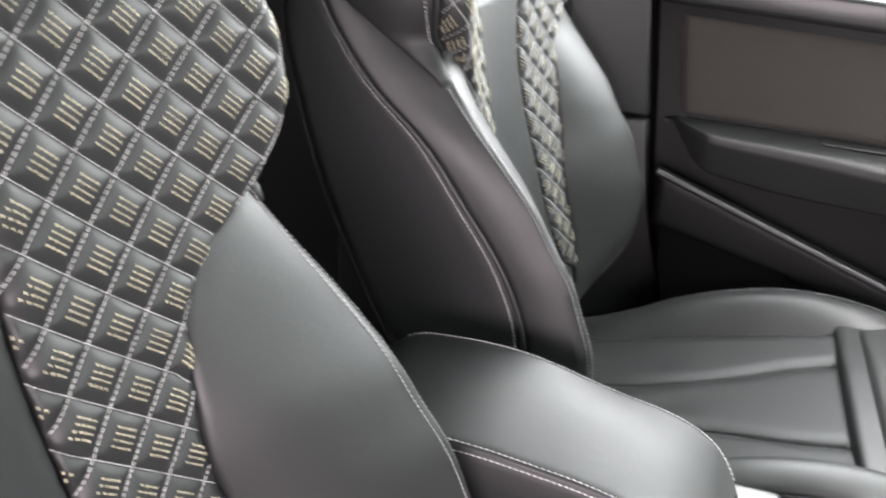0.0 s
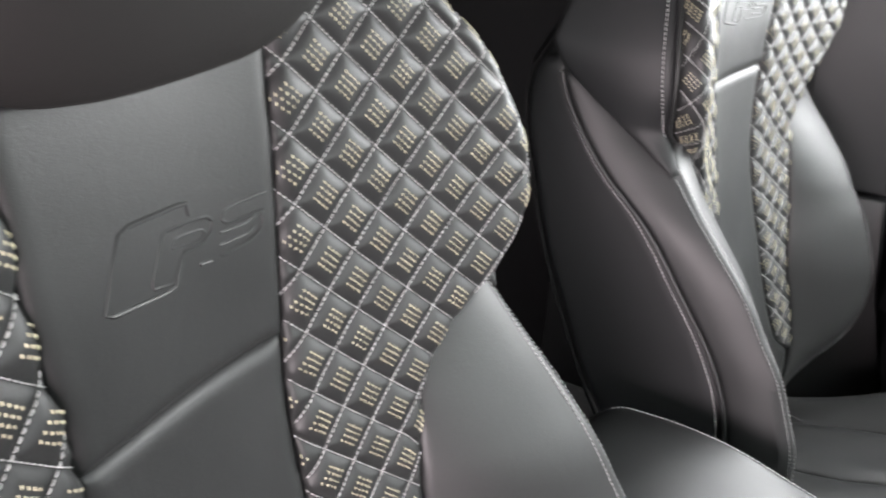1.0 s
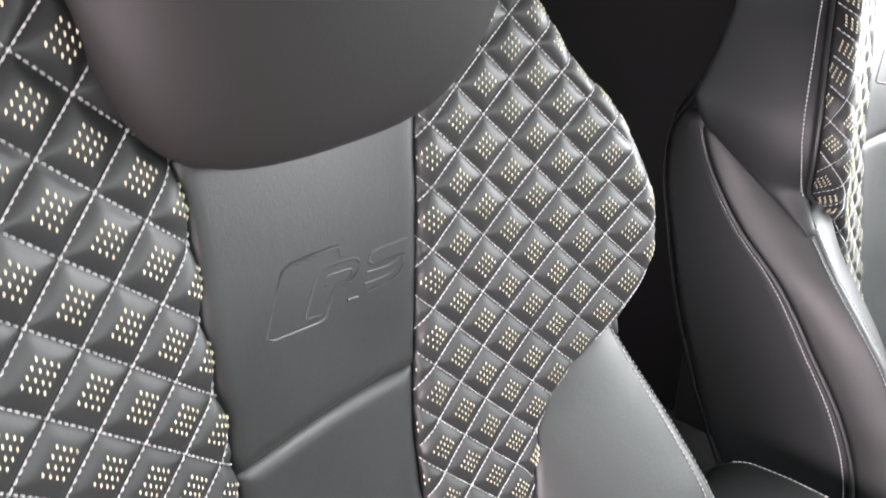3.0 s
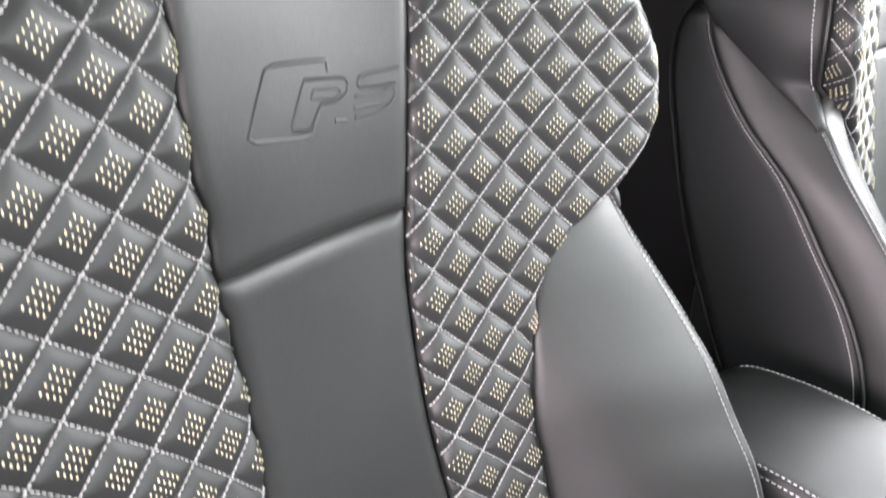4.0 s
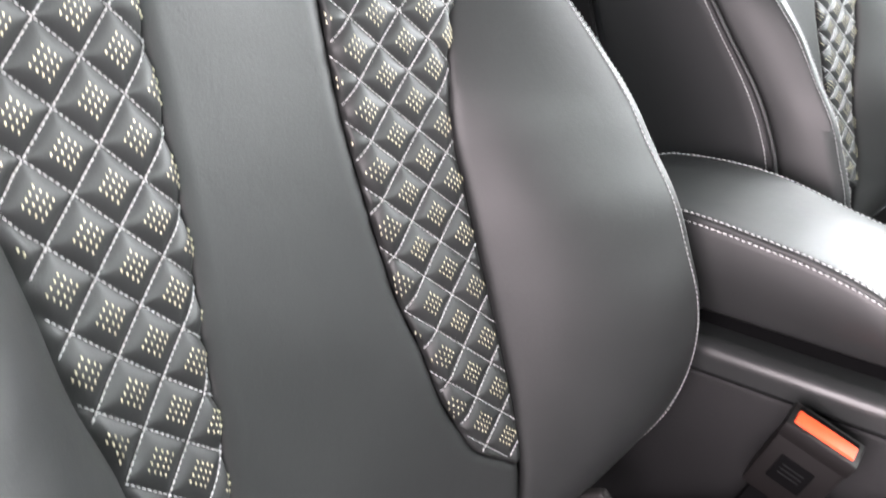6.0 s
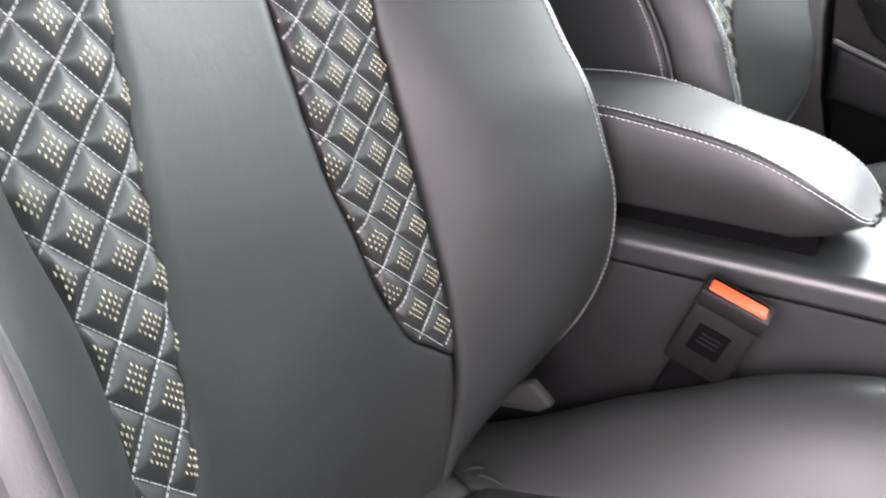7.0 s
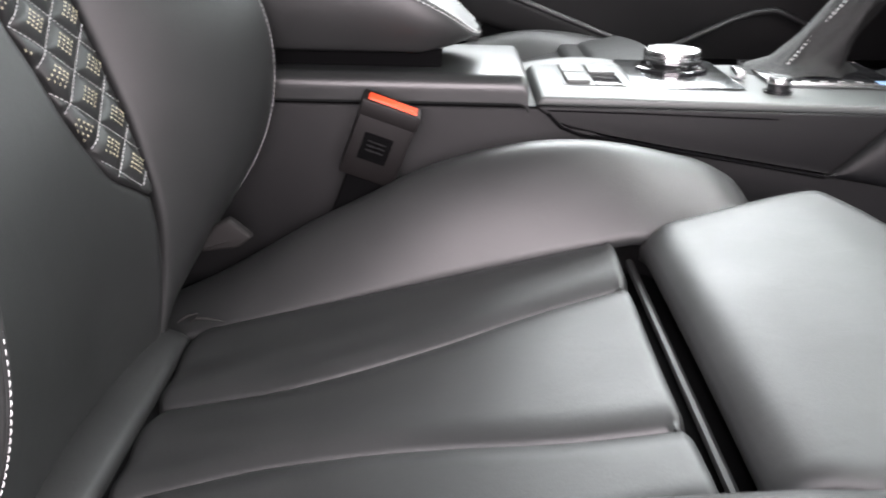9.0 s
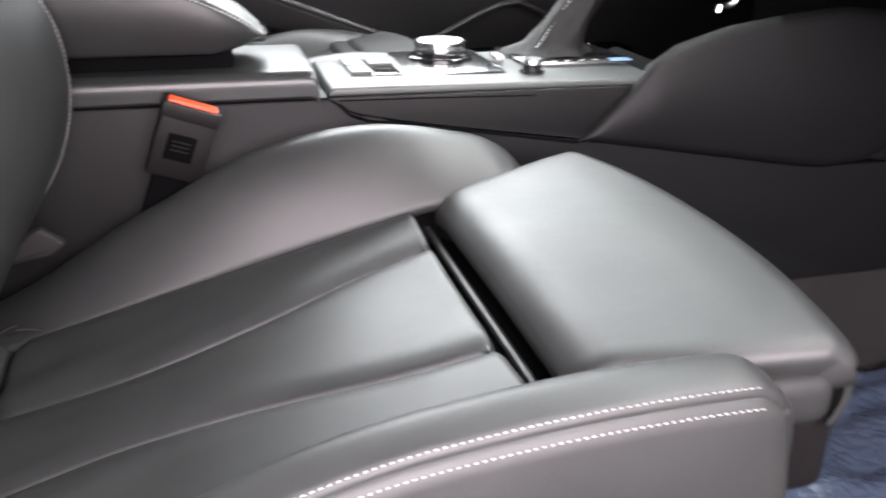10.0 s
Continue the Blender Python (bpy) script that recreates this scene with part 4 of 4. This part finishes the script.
top = pad("armrest_top", arm_top, 30, 70, (0.1, 0.35, 3), LEATHER, armrest, "smooth leather armrest cushion", groove=0.0014, width=0.004, skirt=0.002, edges=(1, 1, 1, 0))
for side in (-1, 1):
    fn = arm_side(side)
    wall = pad("armrest_side", fn, 16, 60, (0.1, ARM_Y + side * 3, 0.5), LEATHER, armrest, groove=0.0014, width=0.004, skirt=0.002, edges=(1, 1, 1, 0))
    p, n = surface_row(fn, np.full(160, 0.055), np.linspace(0.03, 0.93, 160), 0.0002, (0.1, 0.35 + side * 3, 0.5))
    tagged(stitches("armrest_stitching", p, n, 0.0044, 0.0030, 0.00052, THREAD, wall, "row of white stitches"), kind="stuff")
    p, n = surface_row(arm_top, np.full(160, 0.5 + side * 0.480), np.linspace(0.03, 0.93, 160), 0.0002, (0.1, 0.35, 3))
    tagged(stitches("armrest_stitching", p, n, 0.0044, 0.0030, 0.00052, THREAD, top, "row of white stitches"), kind="stuff")


def arm_end(u, v):
    y0 = 2 * v - 1
    z = lerp(0.5005, 0.438, u)
    return -0.0795 + 0 * z - 0.004 * (1 - y0**2), ARM_Y + y0 * (0.042 - 0.012 * u**2), z


pad("armrest_end", arm_end, 10, 20, (-3, 0.35, 0.5), LEATHER, armrest, groove=0.003, width=0.006)
# near-black block paints the shadow band between armrest and console
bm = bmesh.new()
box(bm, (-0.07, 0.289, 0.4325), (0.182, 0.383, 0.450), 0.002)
part("armrest_gap_shade", bm, DARK, armrest)
bm = bmesh.new()
box(bm, (0.195, ARM_Y - 0.012, 0.4490), (0.2148, ARM_Y + 0.016, 0.4588), 0.004, None, 4)
part("armrest_nose", bm, LEATHER, armrest)
bm = bmesh.new()
box(bm, (-0.14, 0.325, 0.430), (-0.06, 0.385, 0.470), 0.008)
part("armrest_hinge", bm, PLASTIC, armrest)

# ---- belt buckle ----
def buckle_at(m):
    root = thing("seat_belt_buckle", "black plastic belt buckle with a red release button beside the seat", "belt buckle")
    bm = bmesh.new()
    box(bm, (-0.0235, -0.011, -0.068), (0.0235, 0.011, -0.0055), 0.003)
    part("housing", bm, BUCKLE_BLACK, root)
    bm = bmesh.new()
    box(bm, (-0.0245, -0.012, -0.0135), (0.0245, 0.012, 0.0), 0.0022)
    part("collar", bm, BUCKLE_BLACK, root)
    bm = bmesh.new()
    box(bm, (-0.0205, -0.0085, -0.004), (0.0205, 0.0035, 0.0022), 0.0018)
    part("release_button", bm, RED, root, "orange-red push button")
    bm = bmesh.new()
    box(bm, (-0.0205, 0.0045, -0.002), (0.0205, 0.0085, 0.0006), 0.0006)
    part("tongue_slot", bm, DARK, root)
    bm = bmesh.new()
    box(bm, (-0.0135, -0.0122, -0.050), (0.0105, -0.0100, -0.026), 0.0012)
    label_plate = part("label_plate", bm, DARK, root, "small black label with faint bars")
    bm = bmesh.new()
    for h in (-0.033, -0.037, -0.041):
        box(bm, (-0.009, -0.01245, h), (0.006, -0.0121, h + 0.0012))
    part("label_bars", bm, PLASTIC, label_plate)
    bm = bmesh.new()
    box(bm, (-0.016, -0.006, -0.17), (0.016, 0.006, -0.058), 0.003)
    part("stalk", bm, DARK, root)
    root.matrix_world = m
    return root


buckle = buckle_at(pose(0.1445, 0.232, 0.4145, 8, 20, 4))
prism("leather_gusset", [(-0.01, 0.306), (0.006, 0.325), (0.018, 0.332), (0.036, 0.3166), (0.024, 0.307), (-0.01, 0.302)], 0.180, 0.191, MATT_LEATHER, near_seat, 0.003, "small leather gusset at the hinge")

# ---- floor ----
bm = bmesh.new()
box(bm, (-1.40, -0.46, -0.02), (1.5, 1.16, 0.030), 0.0)
tagged(part("floor", bm, CARPET, None, smooth=False), "dark grey car floor carpet", "floor", kind="structure")


def film(u, v):
    x = lerp(0.50, 0.98, u)
    y = lerp(-0.24, 0.235, v)
    lump = 0.004 * np.sin(31 * x + 9 * np.sin(17 * y)) * np.sin(27 * y + 3) + 0.003 * np.sin(83 * x - 40 * y)
    return x, y, 0.042 + lump + 0.05 * np.clip(x - 0.86, 0, 1)


floor_mat = thing("floor_mat", "dark floor mat under crumpled bluish protective film", "floor mat")
pad("protective_film", film, 60, 60, (0.7, 0, 3), MAT_FILM, floor_mat, "crumpled translucent blue film", groove=0.002, width=0.004, skirt=0.006)

# ---- far door and pillar ----
far_door = tagged(thing("door_1", "closed front door with suede insert and dark plastic trim", "door", kind="structure"))
DY = 1.055
prism("door_card", [(0.170, 0.10), (1.25, 0.10), (1.25, 0.705), (0.0565, 0.715), (0.0815, 0.543), (0.0993, 0.386), (0.122, 0.293), (0.142, 0.252), (0.162, 0.21)], DY, DY + 0.09, PLASTIC, far_door, 0.004)
prism("sill_trim", [(0.058, 0.7015), (1.25, 0.645), (1.25, 0.690), (0.052, 0.742)], DY - 0.030, DY + 0.02, SOFT_TOP, far_door, 0.009)
prism("window_seal", [(0.075, 0.730), (1.25, 0.682), (1.25, 0.700), (0.075, 0.748)], DY - 0.010, DY + 0.06, GLOSS, far_door, 0.003, "black window seal")


def suede(u, v):
    x0 = lerp(0.114, 0.093, u)
    x = lerp(x0, 0.95, v)
    z = lerp(0.5455 - 0.033 * (x - 0.09), 0.686 - 0.045 * (x - 0.09), u)
    return x, DY - 0.003 - 0.005 * np.sin(np.pi * u) + 0 * x, z


pad("suede_insert", suede, 24, 60, (0.3, -3, 0.6), ALCANTARA, far_door, "grey-brown suede door insert", groove=0.005, width=0.009)


def door_arm(u, v):
    x = lerp(0.106, 1.0, v**1.4)
    depth = 0.062 * np.clip((x - 0.106) / 0.05, 0, 1) ** 0.6 + 0.004
    back = 0.5435 - 0.026 * (x - 0.108)
    edge = np.interp(x, [0.106, 0.19, 0.30, 0.385, 1.0], [0.544, 0.5365, 0.529, 0.520, 0.470])
    low = np.interp(x, [0.106, 0.124, 0.142, 0.167, 0.258, 0.407, 1.0], [0.530, 0.510, 0.485, 0.471, 0.457, 0.447, 0.420])
    k = np.interp(u, [0, 0.25, 0.34, 0.42, 0.52, 1.0], [0.0, 0.80, 0.95, 1.0, 1.0, 0.55])
    fall = np.clip((u - 0.42) / 0.58, 0, 1)
    z = np.where(u < 0.42, lerp(back, edge, np.clip(u / 0.42, 0, 1) ** 1.5), lerp(edge, low, fall))
    return x, DY - depth * k, z


pad("door_armrest", door_arm, 40, 60, (0.3, -3, 0.6), LEATHER, far_door, "padded dark door armrest", groove=0.004, width=0.008)
prism("pull_handle", [(0.304, 0.5365), (0.70, 0.5265), (0.70, 0.5300), (0.304, 0.5400)], DY - 0.034, DY - 0.022, PILLAR, far_door, 0.0015, "thin satin grip edge")


def pocket(u, v):
    x = lerp(0.100, 0.56, v)
    line = 0.475 - 0.37 * (np.minimum(x, 0.53) - 0.107)
    return x, 0.981 + 0.006 * np.clip(u, 0, 1) ** 2 + 0 * x, lerp(line, line - lerp(0.080, 0.056, np.clip((x - 0.10) / 0.2, 0, 1)), u)


strip = pad("pocket_edge", pocket, 10, 40, (0.3, -3, 0.8), PLASTIC, far_door, "smooth dark strip along the door pocket", groove=0.003, width=0.004, skirt=0.03)
# lighter tube paints the highlight along the strip's top edge
bm = bmesh.new()
tube(bm, [(x, 0.985, 0.4755 - 0.37 * (min(x, 0.53) - 0.107)) for x in np.linspace(0.098, 0.56, 24)], 0.0052, 10)
part("pocket_highlight", bm, PILLAR, strip, "lighter tube standing in for the highlight on the strip's edge")
# shade below the strip is put into this wall's near-black colour
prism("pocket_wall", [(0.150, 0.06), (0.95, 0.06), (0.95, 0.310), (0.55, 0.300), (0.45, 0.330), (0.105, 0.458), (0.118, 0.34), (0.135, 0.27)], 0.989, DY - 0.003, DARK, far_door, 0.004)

bm = bmesh.new()
tube(bm, [(0.540, 0.985, 0.330), (0.597, 0.985, 0.357), (0.646, 0.985, 0.381), (0.680, 0.985, 0.393), (0.712, 0.985, 0.397), (0.755, 0.985, 0.381), (0.80, 0.985, 0.350)], 0.0050, 10)
part("speaker_rim", bm, PILLAR, far_door, "thin curved rim of the door speaker")
pillar = tagged(thing("pillar_trim", "dark grey pillar trim beside the far seat", "pillar trim", kind="structure"))
prism("pillar_upper", [(-0.42, 0.537), (0.0705, 0.537), (0.0490, 0.70), (-0.012, 1.14), (-0.42, 1.14)], DY - 0.012, DY + 0.09, PILLAR, pillar, 0.006)
prism("pillar_lower", [(-0.42, 0.05), (0.145, 0.05), (0.138, 0.235), (0.106, 0.31), (0.090, 0.384), (0.0712, 0.531), (-0.42, 0.531)], DY - 0.008, DY + 0.09, PILLAR, pillar, 0.006)
prism("door_seal", [(0.10, 0.06), (0.180, 0.06), (0.172, 0.22), (0.147, 0.262), (0.127, 0.303), (0.105, 0.386), (0.088, 0.543), (0.064, 0.70), (0.015, 1.14), (-0.03, 1.14), (0.03, 0.70), (0.055, 0.54), (0.075, 0.384), (0.09, 0.31)], DY + 0.012, DY + 0.06, DARK, pillar, 0.003, "black rubber door seal")
# added dark block, stops daylight leaking through the door gap
prism("pillar_backing", [(-0.20, 0.05), (0.15, 0.05), (0.15, 0.24), (0.115, 0.50), (0.085, 0.724), (0.02, 1.14), (-0.20, 1.14)], DY + 0.064, DY + 0.088, DARK, pillar, 0.002)
belt = thing("seat_belt", "black woven belt hanging from the pillar", "seat belt")
bm = bmesh.new()
box(bm, (-0.10, DY - 0.036, 0.10), (-0.053, DY - 0.034, 1.05), 0.0)
part("webbing", bm, CARPET, belt)

# ---- cabin shell ----
def wall_block(name, lo, hi, material, label, category="wall"):
    bm = bmesh.new()
    box(bm, lo, hi, 0.004)
    return tagged(part(name, bm, material, None, smooth=False), label, category, kind="structure")


wall_block("ceiling", (-1.40, -0.44, 1.14), (0.60, 1.06, 1.20), HEADLINER, "grey cloth headlining", "ceiling")
# unseen, added to keep windscreen light off the upper seat back
wall_block("header_blocker", (0.60, -0.44, 1.00), (0.66, 1.06, 1.20), HEADLINER, "unseen grey block that cuts light below the roof's front edge", "ceiling")
wall_block("wall_rear", (-1.46, -0.50, -0.02), (-1.40, 1.16, 1.20), PLASTIC, "dark rear bulkhead")
wall_block("wall_far_rear", (-1.40, 1.10, -0.02), (-0.42, 1.16, 1.20), PLASTIC, "dark closed rear door")
wall_block("wall_near_rear", (-1.40, -0.52, -0.02), (-0.42, -0.46, 0.76), PLASTIC, "dark closed rear door on the near side")
wall_block("sill", (-0.42, -0.52, -0.12), (1.30, -0.44, 0.09), PLASTIC, "black door sill", "sill")
# added out of view to block light from ahead on the near side
wall_block("dash_light_blocker", (0.72, -0.44, 0.525), (0.798, 0.48, 0.93), PLASTIC, "unseen dark block that shades the footwell and lower seat", "dashboard")
# likewise unseen, holds windscreen light back from the far seat
wall_block("far_dash_light_blocker", (0.72, 0.482, 0.56), (0.798, 1.05, 0.90), PLASTIC, "unseen dark block that dims light on the far seat", "dashboard")
wall_block("dashboard", (0.80, -0.44, 0.54), (1.50, 1.055, 0.86), PLASTIC, "dark dashboard underside", "dashboard")
wall_block("firewall", (1.252, -0.46, 0.0), (1.50, 1.16, 0.60), CARPET, "dark carpeted footwell end")
rear_bench = thing("rear_bench", "dark leather rear bench in shadow", "rear seat")
bm = bmesh.new()
box(bm, (-1.15, -0.42, 0.05), (-0.62, 1.02, 0.30), 0.05)
part("bench_cushion", bm, LEATHER_SIDE, rear_bench)
bm = bmesh.new()
box(bm, (-1.35, -0.42, 0.28), (-1.10, 1.02, 0.85), 0.05)
part("bench_back", bm, LEATHER_SIDE, rear_bench)
wall_block("ground", (-40, -40, -0.30), (40, 40, -0.26), grained("grey_asphalt", (0.05, 0.05, 0.05), 0.9, 120, 1.0, 0.3, size=0.01), "grey asphalt beside the car", "ground")
# made-up wall out of view, blocks low sky on the near side
wall_block("near_side_blocker", (-0.6, -1.55, -0.26), (1.06, -1.45, 2.4), grained("dull_concrete", (0.04, 0.04, 0.04), 0.9, 90, 0.8, 0.3, size=0.008), "unseen grey wall added to block light from the near side")
# plain block added out of view to cut light from the near front
wall_block("near_front_blocker", (1.0, -1.44, -0.20), (1.06, -0.50, 1.7), PLASTIC, "unseen dark block where the open door would stand, cuts front light")
bm = bmesh.new()
ring_pts = [(0.690 + 0.009 * math.cos(a), 0.300, 0.487 + 0.011 * math.sin(a)) for a in [math.radians(k) for k in range(-110, 150, 20)]]
tube(bm, ring_pts, 0.0028, 8)
tube(bm, [(0.681, 0.300, 0.478), (0.679, 0.300, 0.470)], 0.0028, 8)
tagged(part("hook", bm, CHROME), "small bright metal hook on the tunnel", "hook")
